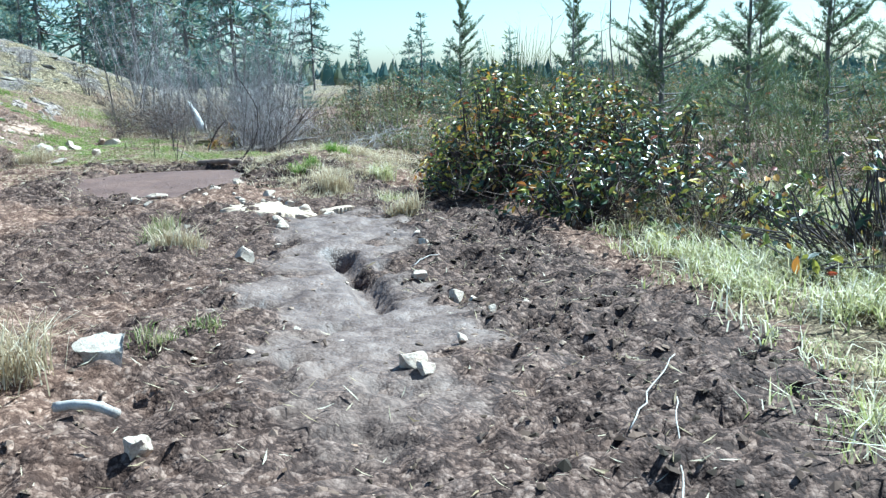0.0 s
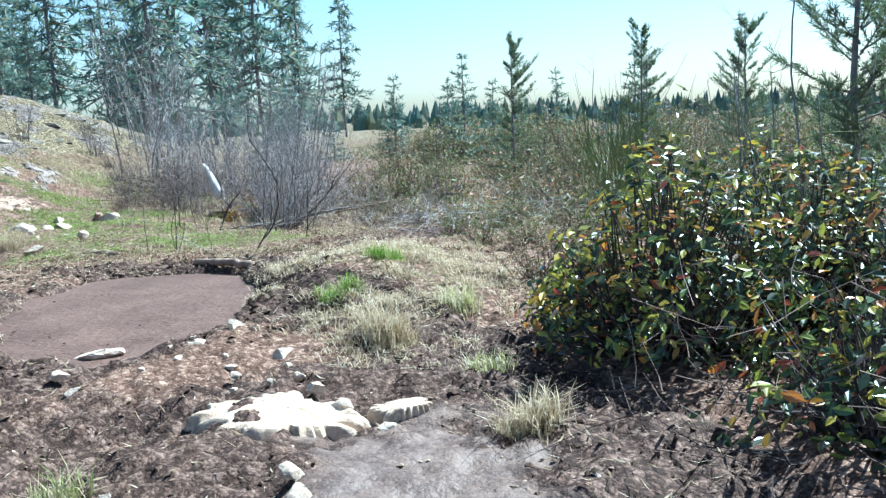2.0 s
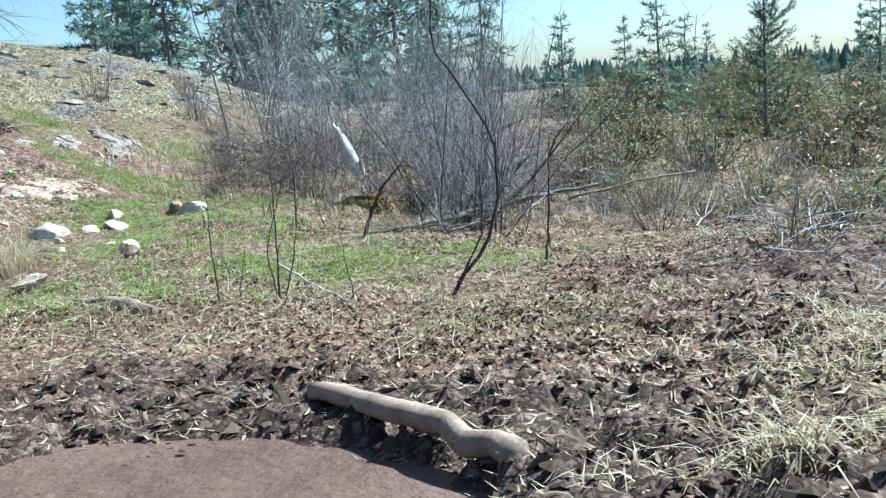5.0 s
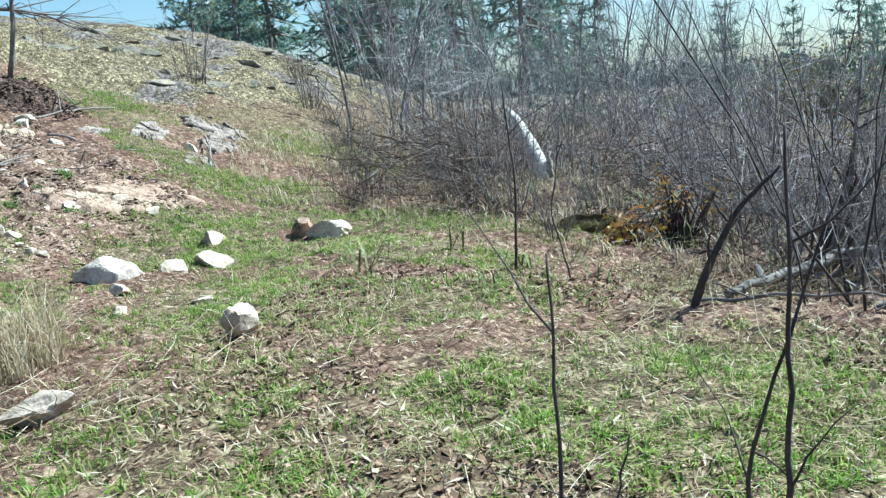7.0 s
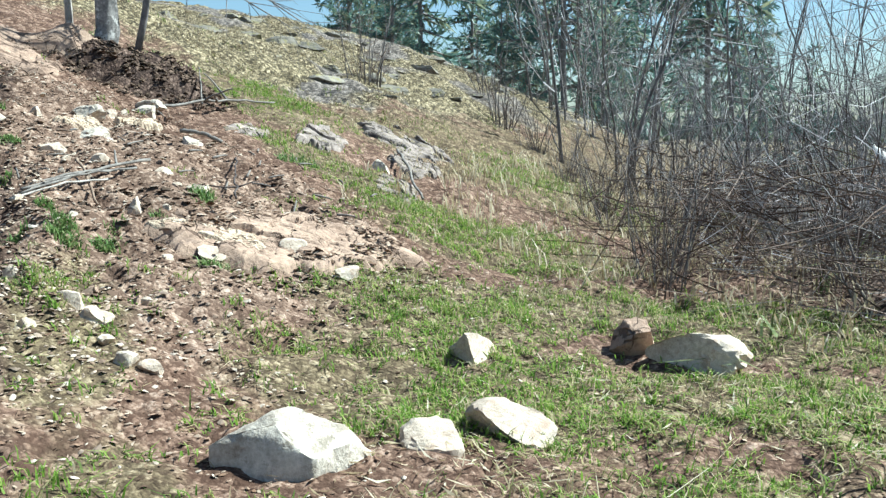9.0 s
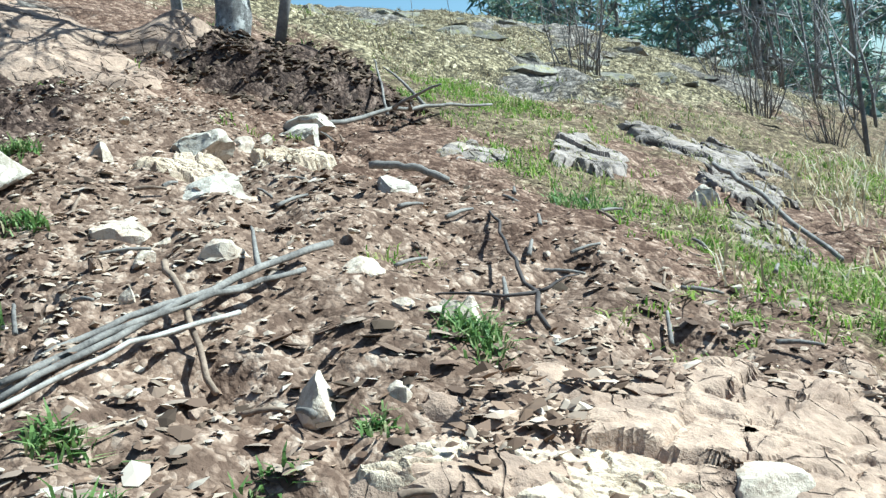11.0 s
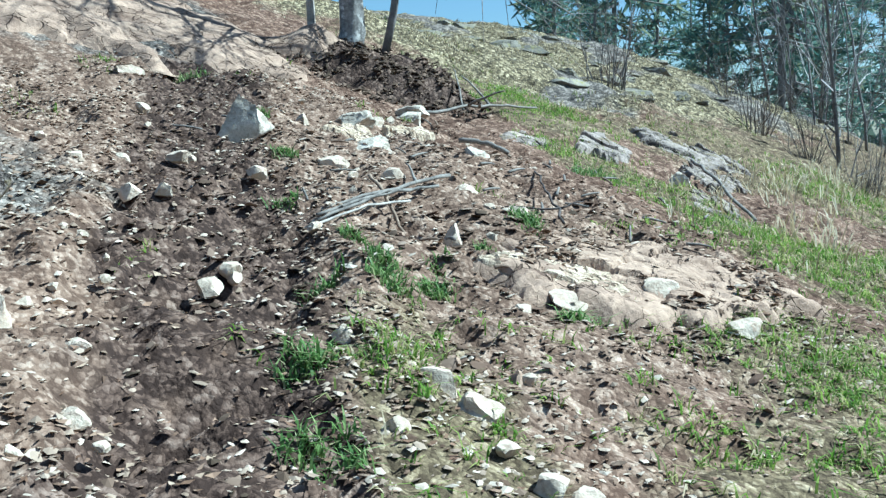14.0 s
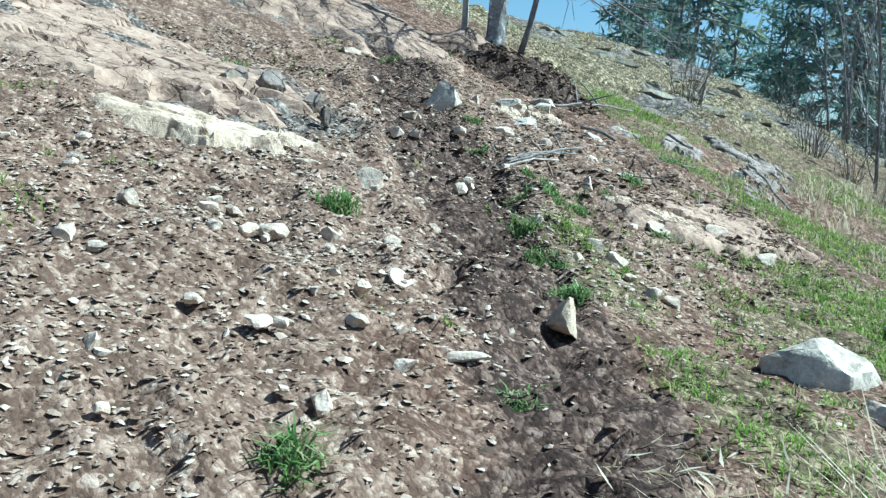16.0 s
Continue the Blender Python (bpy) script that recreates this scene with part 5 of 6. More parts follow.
def leafy_bush(x, y, rx, ry, rz, leaves, size, seed, label, material=SHRUB_LEAF, name="evergreen_bush", stems=26, fill=0.55, stem_material=None, tint=0.0):
    rng = np.random.default_rng(seed)
    root = thing(name, x, y, gz(x, y), label, "bush")
    sprigs = max(4, leaves // 7)
    d = rng.normal(0, 1, (sprigs, 3))
    d[:, 2] = np.abs(d[:, 2]) * 1.1
    d /= np.linalg.norm(d, axis=1)[:, None]
    az = np.arctan2(d[:, 1], d[:, 0])
    lobes = 1 + 0.24 * ripple(np.cos(az) * 3 + seed, np.sin(az) * 3 + d[:, 2] * 3, 1.1, seed) + 0.16 * ripple(d[:, 0] * 6, d[:, 2] * 6 + seed, 1.0, seed + 1)
    r = lobes * (1 - fill * rng.uniform(0, 1, sprigs) ** 2)
    c = d * r[:, None] * np.array([rx, ry, rz])
    tips = c.copy()
    c, d = np.repeat(c, 7, 0), np.repeat(d, 7, 0)
    leaves = len(c)
    push = rng.normal(0, 1, (leaves, 3)) * size * 1.35
    c = c + push
    d = d + push / size * 0.35
    c[:, 2] = np.maximum(c[:, 2], rng.uniform(0.02, 0.12, leaves))
    # Leaves facing up and west get the yellow, sunlit-looking colour, by chance tint.
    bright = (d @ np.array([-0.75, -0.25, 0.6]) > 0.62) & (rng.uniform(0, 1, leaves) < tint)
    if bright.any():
        part("tinted_foliage", quick_mesh("tinted_foliage", *leaf_array(c[bright], d[bright] + np.array([0, 0, 0.5]), size * 1.1, rng), SUNLIT_TINTED_LEAF), root, "yellow and orange leaves", "stuff")
    part("foliage", quick_mesh("foliage", *leaf_array(c[~bright], d[~bright] + np.array([0, 0, 0.5]), size, rng), material), root, kind="stuff")
    segs = []
    for k in range(stems * 10):
        q = tips[int(rng.integers(0, sprigs))] * rng.uniform(0.9, 1.1)
        p = np.array([q[0] * 0.3, q[1] * 0.3, -0.03]) + rng.normal(0, 0.1, 3) * [rx, ry, 0]
        mid = (p + q) / 2 + rng.normal(0, 0.06, 3)
        segs += [(*p, *mid, 0.008, 0.006), (*mid, *q, 0.006, 0.003)]
    part("stem_mass", quick_mesh("stem_mass", *tubes(segs, 4), stem_material or DARK_BARK), root, kind="stuff")
    return root


EV = "glossy dark evergreen bush with yellow and red-tinged leaves"
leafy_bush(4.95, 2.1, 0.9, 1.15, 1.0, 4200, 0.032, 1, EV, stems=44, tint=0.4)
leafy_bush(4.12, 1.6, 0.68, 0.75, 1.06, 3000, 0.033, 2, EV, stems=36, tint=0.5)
leafy_bush(4.75, 0.15, 0.6, 0.65, 0.6, 1000, 0.036, 3, "low evergreen scrub with yellowed leaves over dry grass", fill=0.7, tint=0.3)
leafy_bush(5.4, 1.2, 0.8, 1.0, 0.85, 1200, 0.038, 4, EV, fill=0.7)
leafy_bush(5.65, -0.5, 0.7, 0.8, 0.5, 700, 0.036, 5, "low evergreen scrub with yellowed leaves over dry grass", fill=0.7, tint=0.4)
leafy_bush(6.2, -1.9, 0.8, 0.9, 0.5, 500, 0.036, 6, "low evergreen scrub with yellowed leaves over dry grass", fill=0.7, tint=0.4)
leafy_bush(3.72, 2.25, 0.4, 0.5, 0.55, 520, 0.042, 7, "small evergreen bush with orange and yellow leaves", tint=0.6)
leafy_bush(-2.12, 13.05, 0.16, 0.16, 0.28, 110, 0.034, 8, "small bright yellow-leaved bush", OCHRE_LEAF, "yellow_bush", 3)
leafy_bush(-1.8, 13.45, 0.4, 0.25, 0.55, 105, 0.034, 9, "rust-coloured dead-leaved bush in the thicket", OCHRE_LEAF, "rusty_bush", 6)
brambles = [shrub_kind(390 + k, 18, 0.7, 0.7, STRAW, "tangled pale dry bramble stems", "bramble", 4, 3, 0.005, RED_TWIG) for k in range(2)]
plant(brambles, [(5.228, 0.694), (4.226, 1.333), (4.42, 2.718), (3.882, 2.079), (4.878, 1.759), (5.676, -0.264), (6.294, -1.223), (5.376, -1.329), (6.358, 0.694), (5.032, -0.584), (7.018, -2.501), (6.016, -2.394), (1, 10.2), (1.8, 9), (0.9, 11.1)], "brambles by the trail", rs, (0.6, 1.0))


def scrub_bushes():
    """Rounded twiggy bushes with small leaves, in the ground between trail and thicket and beyond."""
    rng = np.random.default_rng(83)
    def kind_set(first):
        return [leafy_bush(0, 0, 0.75, 0.75, 0.95, 1050, 0.028, first + k, "small-leaved twiggy bush in green, olive and brown", m, "scrub_bush", 8, 0.75, RED_TWIG)
                for k, m in enumerate((HEATH_LEAF, HEATH_LEAF, BROWN_LEAF))]
    low = [(2.2, 9.8), (3.2, 9.4), (3.6, 8), (2.7, 11.2), (1.4, 11.8), (0.9, 12.8), (2, 13.2), (3.4, 12.6), (1.6, 10.6), (2.84, 5.7), (3.3, 5.4), (3.65, 5.0), (4.1, 6.0), (2.45, 6.7), (3.4, 3.55), (3.05, 8.3), (3.9, 4.3), (3.7, 3.0), (2.932, 7.315), (3.787, 6.165), (2.4, 8.4), (4.2, 10.6), (0.4, 14)]
    places = [(4.6, 11.4), (4.9, 8.4), (5.8, 10), (6.8, 8.4), (7.577, 7.034), (6.173, 6.748), (7.222, 2.611), (7.866, 0.268), (8.502, -1.649)]
    places += [(rng.uniform(0.0, 14), rng.uniform(13, 27)) for k in range(70)] + [(rng.uniform(8.2, 17), rng.uniform(-4, 12)) for k in range(26)]
    plant(kind_set(700), places, "scrub bushes beyond the trail", rng, (0.55, 1.2))
    hedge = [(rng.uniform(-2.5, 22), rng.uniform(24, 46)) for k in range(80)]
    plant(kind_set(720), hedge, "tall scrub before the far woods", rng, (1.2, 1.9))
    plant(kind_set(710), low, "low scrub bushes beside the meadow", rng, (0.3, 0.5))


HEATH_LEAF = island_colours("heath_leaves", [(0.0, (0.05, 0.075, 0.02)), (0.4, (0.13, 0.17, 0.05)), (0.7, (0.24, 0.25, 0.09)), (0.9, (0.36, 0.27, 0.15)), (1.0, (0.42, 0.16, 0.05))], 0.55, 0.35, 0.3)
BROWN_LEAF = island_colours("brown_scrub_leaves", [(0.0, (0.07, 0.07, 0.03)), (0.4, (0.19, 0.16, 0.07)), (0.7, (0.30, 0.22, 0.13)), (1.0, (0.50, 0.38, 0.26))], 0.6, 0.3, 0.3)
scrub_bushes()


def tall_broom():
    """One tall broom: many straight green whips rising from a common base."""
    rng = np.random.default_rng(84)
    root = thing("broom_shrub", 4.3, 7.0, gz(4.3, 7.0), "tall green broom shrub with straight upright whips", "shrub")
    for k in range(216):
        az, out = rng.uniform(0, 6.28), abs(rng.normal(0, 0.5))
        d = np.array([math.cos(az) * out, math.sin(az) * out, 1.0])
        d /= np.linalg.norm(d)
        p = np.array([rng.normal(0, 0.14), rng.normal(0, 0.14), rng.uniform(-0.05, 0.9)])
        p[:2] += d[:2] * p[2]
        ln = rng.uniform(0.4, 1.45) * (1.0 - 0.25 * p[2])
        m = p + d * ln * 0.5
        e = m + (d + rng.normal(0, 0.12, 3)) * ln * 0.5
        whip = [(*p, *m, 0.0045, 0.0035), (*m, *e, 0.0035, 0.0015)]
        part("whip", quick_mesh("whip", *tubes(whip, 3), BROOM), root)


tall_broom()


# ---------------------------------------------------------------- conifers
def conifer_kind(seed, tall, spread_m, label, name, whorl, per, needle, wide, count, material, bare=0.1, up=0.35, trunk_r=0.03, shoots=0):
    """Tapered trunk, whorls of limbs with side shoots, and needle sprays along each."""
    rng = np.random.default_rng(seed)
    root = thing(name, 0, 0, -90, label, "tree")
    n = 14
    p = bent((0, 0, -0.15), (0, 0, tall), n, rng.normal(0, tall * 0.006, 3) * [1, 1, 0], rng, tall * 0.002)
    part("trunk", poly_mesh("trunk", *pipe(p, np.linspace(tall * trunk_r * 0.5, tall * 0.002, n), 8, 0.08, rng), BARK), root)
    limbs, cen, way = [], [], []
    z = tall * bare
    while z < tall * 0.985:
        f = (tall - z) / (tall * (1 - bare))
        reach = spread_m * (0.12 + 0.88 * f ** 0.8) * rng.uniform(0.75, 1.15)
        for _ in range(per):
            az = rng.uniform(0, 2 * np.pi)
            ln = reach * rng.uniform(0.45, 1.1)
            lift = up * (1.2 - f) + rng.normal(0, 0.12) - (0.25 if up < 0.2 else 0)
            d = np.array([math.cos(az), math.sin(az), lift])
            s = np.array([0, 0, z + rng.uniform(-0.4, 0.4) * whorl])
            a = s
            for i in range(4):
                b = a + d * ln / 4 + np.array([0, 0, (up - 0.18) * ln * 0.05 * i])
                limbs.append((*a, *b, tall * 0.0035 * (1 - i * 0.2) * (0.4 + f), tall * 0.0035 * (0.8 - i * 0.2) * (0.4 + f)))
                m = max(2, int(count * ln / spread_m * (0.4 + 0.3 * i)))
                k = rng.uniform(0, 1, m)[:, None]
                c = a + (b - a) * k
                side = rng.normal(0, 1, (m, 3)) * 0.75 + d / np.linalg.norm(d) * 0.8 + np.array([0, 0, up])
                cen.append(c + side * needle * 0.25)
                way.append(side)
                for turn in (-1, 1) if i < 3 and shoots else ():
                    bend = az + turn * rng.uniform(0.5, 1.0)
                    g = np.array([math.cos(bend), math.sin(bend), lift + 0.15 + rng.normal(0, 0.12)])
                    e = b + g * ln * rng.uniform(0.16, 0.3)
                    limbs.append((*b, *e, tall * 0.0014, tall * 0.0008))
                    k = rng.uniform(0.1, 1.05, shoots)[:, None]
                    side = rng.normal(0, 1, (shoots, 3)) * 0.8 + g * 0.9
                    cen.append(b + (e - b) * k + side * needle * 0.2)
                    way.append(side)
                a = b
        z += whorl * rng.uniform(0.7, 1.3)
    part("limb_mass", quick_mesh("limb_mass", *tubes(limbs, 3), BARK), root, kind="stuff")
    c, w = np.concatenate(cen), np.concatenate(way)
    w /= np.linalg.norm(w, axis=1)[:, None]
    s = np.cross(w, rng.normal(0, 1, w.shape))
    s /= np.linalg.norm(s, axis=1)[:, None]
    ln = needle * rng.uniform(0.5, 1.3, len(c))[:, None]
    verts = np.stack([c - w * ln * 0.35, c + s * wide, c + w * ln, c - s * wide], 1).reshape(-1, 3)
    faces = np.arange(len(c))[:, None] * 4 + np.array([[0, 1, 2, 3]])
    part("crown", quick_mesh("crown", verts, faces, material), root, kind="stuff")
    return root


PINE = "young blue-green pine with open upswept branches"
pines = [conifer_kind(400 + k, 3.7, 1.25, PINE, "young_pine", 0.27, 5, 0.062, 0.0042, 60, NEEDLES, 0.12, 0.85, 0.026, 40) for k in range(3)]
plant(pines, [(6.03, 4.6), (2.77, 21.0), (7.8, 17.5), (8.271, 5.565), (7.575, 6.892), (9.21, 3.25), (10.49, 7.661), (6, 21), (12.476, 5.104), (14, 9), (9.5, 14), (11.5, 11)], "young pines", rs, (0.9, 1.1))
FIR = "tall dark fir with drooping branches and gaps of sky"
firs = [conifer_kind(430 + k, 15, 2.6, FIR, "fir_tree", 0.72, 5, 0.48, 0.065, 11, HAZED_NEEDLES, 0.12 + 0.1 * (k % 2), 0.1, 0.015) for k in range(4)]
spots = []
for x, y in ((-12.9, 39), (-18.2, 38.1), (-16.8, 44), (-8.7, 38), (-9.9, 48.6), (-14, 47), (-23.9, 61), (-26.8, 61.4),
             (-31, 77), (-30, 81), (-14.1, 62), (-18, 66), (-22, 72), (-30, 54), (-34, 68), (-12, 72), (-26, 47), (-40, 74), 
             (-28, 90), (-20, 88), (-38, 88), (-11.5, 33.0)):
    spots.append((x, y))
plant(firs, spots, "tall firs behind the hill", rs, (0.75, 1.2), 0.3)
smalls = [conifer_kind(460 + k, 5, 1.3, "small dark conifer far beyond the thicket", "small_fir", 0.35, 5, 0.2, 0.026, 16, HAZED_NEEDLES, 0.08, 0.2) for k in range(3)]
spots = [(-2.2, 33.7), (-0.4, 37), (-4.0, 30.5), (1.6, 35), (-5.2, 28.7), (0.8, 30), (4.2, 38), (-3.4, 39), (2.6, 44), (6.5, 42), (9, 47), (12, 40), (15, 44), (19, 38), (22, 30), (16, 24), (24, 22),
         (20, 15), (26, 12), (13, 18), (28, 34), (18, 8), (22, 4), (30, 6), (11, 30), (7, 33), (-6.4, 31), (-9.8, 30.6), (-15.0, 30), (-16.6, 33), (-20.5, 37.3), (-13.6, 33.7), (-25, 44), (-14.4, 27)]
plant(smalls, spots, "small conifers beyond the thicket", rs, (0.4, 0.8), 0.1)


def far_woods():
    """A low ragged line of distant woods all round the horizon."""
    rng = np.random.default_rng(9)
    verts, faces = [], []
    for k in range(4600):
        a = rng.uniform(0, 2 * np.pi)
        r = 120 + 330 * rng.uniform(0, 1) ** 1.4
        x, y, h, w = math.cos(a) * r, math.sin(a) * r, rng.uniform(2.2, 5.5) * (0.6 + r / 420), rng.uniform(0.8, 1.8)
        z = gz(x, y) - 1
        i = len(verts)
        for s in range(5):
            b = s * 2 * math.pi / 5 + a
            verts.append((x + w * math.cos(b), y + w * math.sin(b), z))
            verts.append((x + 0.6 * w * math.cos(b + 0.5), y + 0.6 * w * math.sin(b + 0.5), z + h * rng.uniform(0.45, 0.6)))
        verts.append((x, y, z + h))
        for s in range(5):
            p, q = i + 2 * s, i + 2 * ((s + 1) % 5)
            faces += [(p, q, q + 1), (p, q + 1, p + 1), (p + 1, q + 1, i + 10)]
    # Same needle colour as the firs, with the haze in it.
    me = poly_mesh("far_woods", verts, faces, HAZED_NEEDLES, False)
    tagged(new("far_woods", me), "low dark line of distant conifer woods", "woods", kind="stuff")


far_woods()


# ---------------------------------------------------------------- the dead tree on its root mound
def dead_tree():
    rng = np.random.default_rng(12)
    x, y = -9.55, 15.05
    root = thing("dead_tree", x, y, gz(x, y), "grey peeling dead tree with drooping bare branches on a mound", "tree")
    p = bent((0, 0, -0.2), (0.3, 0.25, 3.6), 14, (0.04, 0, 0), rng, 0.015)
    part("trunk", poly_mesh("trunk", *pipe(p, np.linspace(0.095, 0.05, 14), 10, 0.14, rng), BIRCH), root)
    q = bent((-0.22, -0.1, -0.1), (-0.32, -0.15, 1.1), 8, (0.03, 0, 0), rng, 0.01)
    part("trunk", poly_mesh("trunk", *pipe(q, np.linspace(0.035, 0.02, 8), 7, 0.1, rng), PALE_WOOD), root)
    q = bent((0.3, 0.1, -0.1), (0.5, 0.3, 1.9), 8, (0.03, 0, 0), rng, 0.01)
    part("trunk", poly_mesh("trunk", *pipe(q, np.linspace(0.03, 0.018, 8), 7, 0.1, rng), BARK), root)
    segs = []
    for k in range(20):
        i = int(rng.integers(3, 13))
        az = rng.uniform(-0.9, 1.6)
        d = np.array([math.cos(az), math.sin(az), rng.uniform(-0.1, 0.5)])
        a, r = p[i], 0.02
        for j in range(6):
            b = a + d * rng.uniform(0.16, 0.3)
            segs.append((*a, *b, r, r * 0.78))
            for _ in range(3):
                t = d + rng.normal(0, 0.6, 3)
                e = b + t * rng.uniform(0.12, 0.35)
                segs += [(*b, *e, r * 0.5, r * 0.25), (*e, *(e + (t + rng.normal(0, 0.5, 3)) * 0.18), r * 0.25, r * 0.12)]
            a, r = b, r * 0.78
            d = d + rng.normal(0, 0.12, 3) - np.array([0, 0, 0.14])
    part("branch_mass", quick_mesh("branch_mass", *tubes(segs, 4), BARK), root, kind="stuff")


dead_tree()
# ---------------------------------------------------------------- grass, leaves and clods
rg = np.random.default_rng(55)


def grassy(key, gain, patch, seed):
    def keep(x, y):
        return np.clip(covers(x, y)[key] * gain * (0.12 + 0.88 * smooth(-0.25, 0.5, ripple(x, y, patch, seed) + 0.4 * ripple(x, y, patch * 0.35, seed + 40))), 0, 1)
    return keep


x, y = spread(95000, (-9.5, 1.5, 6, 18.5), grassy("lush", 1.25, 0.35, 61), rg)
stuff("grass", blades(x, y, 7, rg.uniform(0.02, 0.07, len(x)), 0.0026, 1.6, rg), GRASS, "fresh green grass in patches", "grass")
x, y = spread(110000, (-8, 4.5, 3, 18), grassy("turf", 0.6, 0.8, 62), rg)
stuff("meadow_grass", blades(x, y, 5, rg.uniform(0.02, 0.075, len(x)), 0.0026, 1.9, rg), MEADOW, "short mixed green and straw grass", "grass")
x, y = spread(17000, (4.1, 7.8, -6.4, 2.3), grassy("verge", 1.2, 0.28, 63), rg)
stuff("verge_grass", blades(x, y, 8, rg.uniform(0.06, 0.2, len(x)), 0.0034, 1.5, rg), VERGE, "pale matted verge grass beside the trail", "grass")
x, y = spread(16000, (0.9, 3.7, 0.3, 7.4), lambda x, y: 0.8 * smooth(0, 0.5, lump(x, y, 2.15, 3.95, 1.25, 3.0, 10)) * smooth(-0.2, 0.5, ripple(x, y, 0.33, 64)), rg)
stuff("straw_grass", blades(x, y, 7, rg.uniform(0.03, 0.12, len(x)), 0.0028, 2.4, rg), STRAW, "bleached straw grass on the hump", "grass")
x, y = spread(30000, (-14, -7.5, 15, 27), lambda x, y: grassy("moss", 0.8, 0.45, 65)(x, y) * (1 - np.clip(1.2 * covers(x, y)["stone"], 0, 1)), rg)
stuff("hill_grass", blades(x, y, 5, rg.uniform(0.02, 0.06, len(x)), 0.004, 1.6, rg), HILL_STRAW, "dry yellow moss and grass on the hilltop", "grass")
x, y = spread(9000, (-9.5, -4.2, 8.0, 14.5), lambda x, y: 0.55 * smooth(0.45, 0.75, ripple(x, y, 0.38, 66)) * (1 - np.clip(covers(x, y)["mud"] + covers(x, y)["stone"], 0, 1)), rg)
stuff("slope_grass", blades(x, y, 7, rg.uniform(0.025, 0.065, len(x)), 0.0028, 1.8, rg), GRASS, "green grass clumps scattered on the stony slope", "grass")


def tussock(x, y, tall, wide, count, material, label, seed, lean=1.1, blade=0.0026):
    rng = np.random.default_rng(seed)
    a, r = rng.uniform(0, 6.28, count), wide * np.sqrt(rng.uniform(0, 1, count)) * 0.4
    v, f = blades(x + r * np.cos(a), y + r * np.sin(a), 6, rng.uniform(0.6, 1.1, count) * tall, blade, lean, rng)
    base = np.array([x, y, gz(x, y)])
    ob = new("tussock", quick_mesh("tussock", v - base, f, material))
    ob.location = base
    tagged(ob, label, "grass tuft", "grass tussocks")


TUS = "dense dry straw-coloured grass tussock"
for n, (x, y, t, w, c, m) in enumerate(((2.4, -3.939, 0.28, 0.35, 90, STRAW), (2.261, -4.152, 0.25, 0.3, 60, STRAW), (1.675, -0.477, 0.18, 0.3, 60, MEADOW), (2.05, -1.117, 0.2, 0.35, 80, STRAW),
                                        (3.366, 0.268, 0.22, 0.28, 80, STRAW), (2.51, 1.919, 0.3, 0.35, 120, STRAW), (2.055, 2.718, 0.14, 0.4, 80, GRASS), (2.882, 2.611, 0.18, 0.3, 60, VERGE), (2.202, 3.676, 0.15, 0.35, 60, GRASS), (3.124, 1.44, 0.14, 0.3, 50, VERGE), (2.719, -3.353, 0.09, 0.2, 20, MEADOW), (2.88, -3.14, 0.08, 0.16, 16, MEADOW),
                                        (-4.35, 9.7, 0.42, 0.3, 40, STRAW), (-4.2, 9.5, 0.34, 0.4, 50, STRAW), (-4.55, 9.45, 0.25, 0.3, 40, STRAW))):
    tussock(x, y, t, w, c, m, TUS if m is STRAW else "green and straw grass tuft", 500 + n)
for n, (x, y, t, w, c) in enumerate(((-6.73, 12.87, 0.1, 0.22, 46), (-6.75, 12.0, 0.1, 0.14, 40), (-6.6, 12.08, 0.09, 0.13, 34), (-6.63, 11.9, 0.11, 0.16, 44), (-6.78, 11.76, 0.1, 0.14, 34),
                                     (-6.04, 12.87, 0.08, 0.13, 26), (-5.94, 12.98, 0.09, 0.14, 30), (-6.69, 12.5, 0.06, 0.1, 16), (-6.72, 12.28, 0.07, 0.1, 16), (-7.45, 12.28, 0.07, 0.16, 22), (-7.78, 12.63, 0.09, 0.14, 26),
                                     (-6.07, 12.68, 0.07, 0.12, 18), (-6.96, 12.12, 0.08, 0.12, 22), (-5.4, 9.05, 0.12, 0.14, 40), (-6.64, 10.38, 0.13, 0.17, 60), (-5.33, 9.74, 0.08, 0.1, 20), (-8.3, 12.95, 0.1, 0.2, 40),
                                     (-9.2, 13.35, 0.12, 0.25, 40), (-8.8, 11.5, 0.12, 0.3, 40), (-6.1, 11.05, 0.1, 0.24, 50), (-5.8, 10.75, 0.1, 0.24, 50), (-6.4, 11.3, 0.1, 0.2, 40), (-6.2, 12.3, 0.1, 0.16, 30),
                                     (-7.15, 14.35, 0.1, 0.4, 60), (-9.85, 15.2, 0.2, 0.4, 60), (-9.2, 15.4, 0.2, 0.4, 70), (-9.5, 15.5, 0.2, 0.4, 70))):
    tussock(x, y, t * 0.72, w * 0.8, int(c * 0.7), TUFT, "green grass tuft on bare soil", 530 + n, 1.5, 0.0036)


def littered(x, y):
    c = covers(x, y)
    return np.clip(0.25 + 0.5 * c["dry"] + 0.25 * c["turf"], 0, 1) * (1 - 0.9 * np.clip(c["slick"], 0, 1)) * (1 - smooth(0.02, 0.2, lump(x, y, *PUDDLE))) * (1 - 0.75 * c["stone"]) * (1 - 0.9 * smooth(3.0, 1.2, y) * smooth(-1.2, 0.2, x))


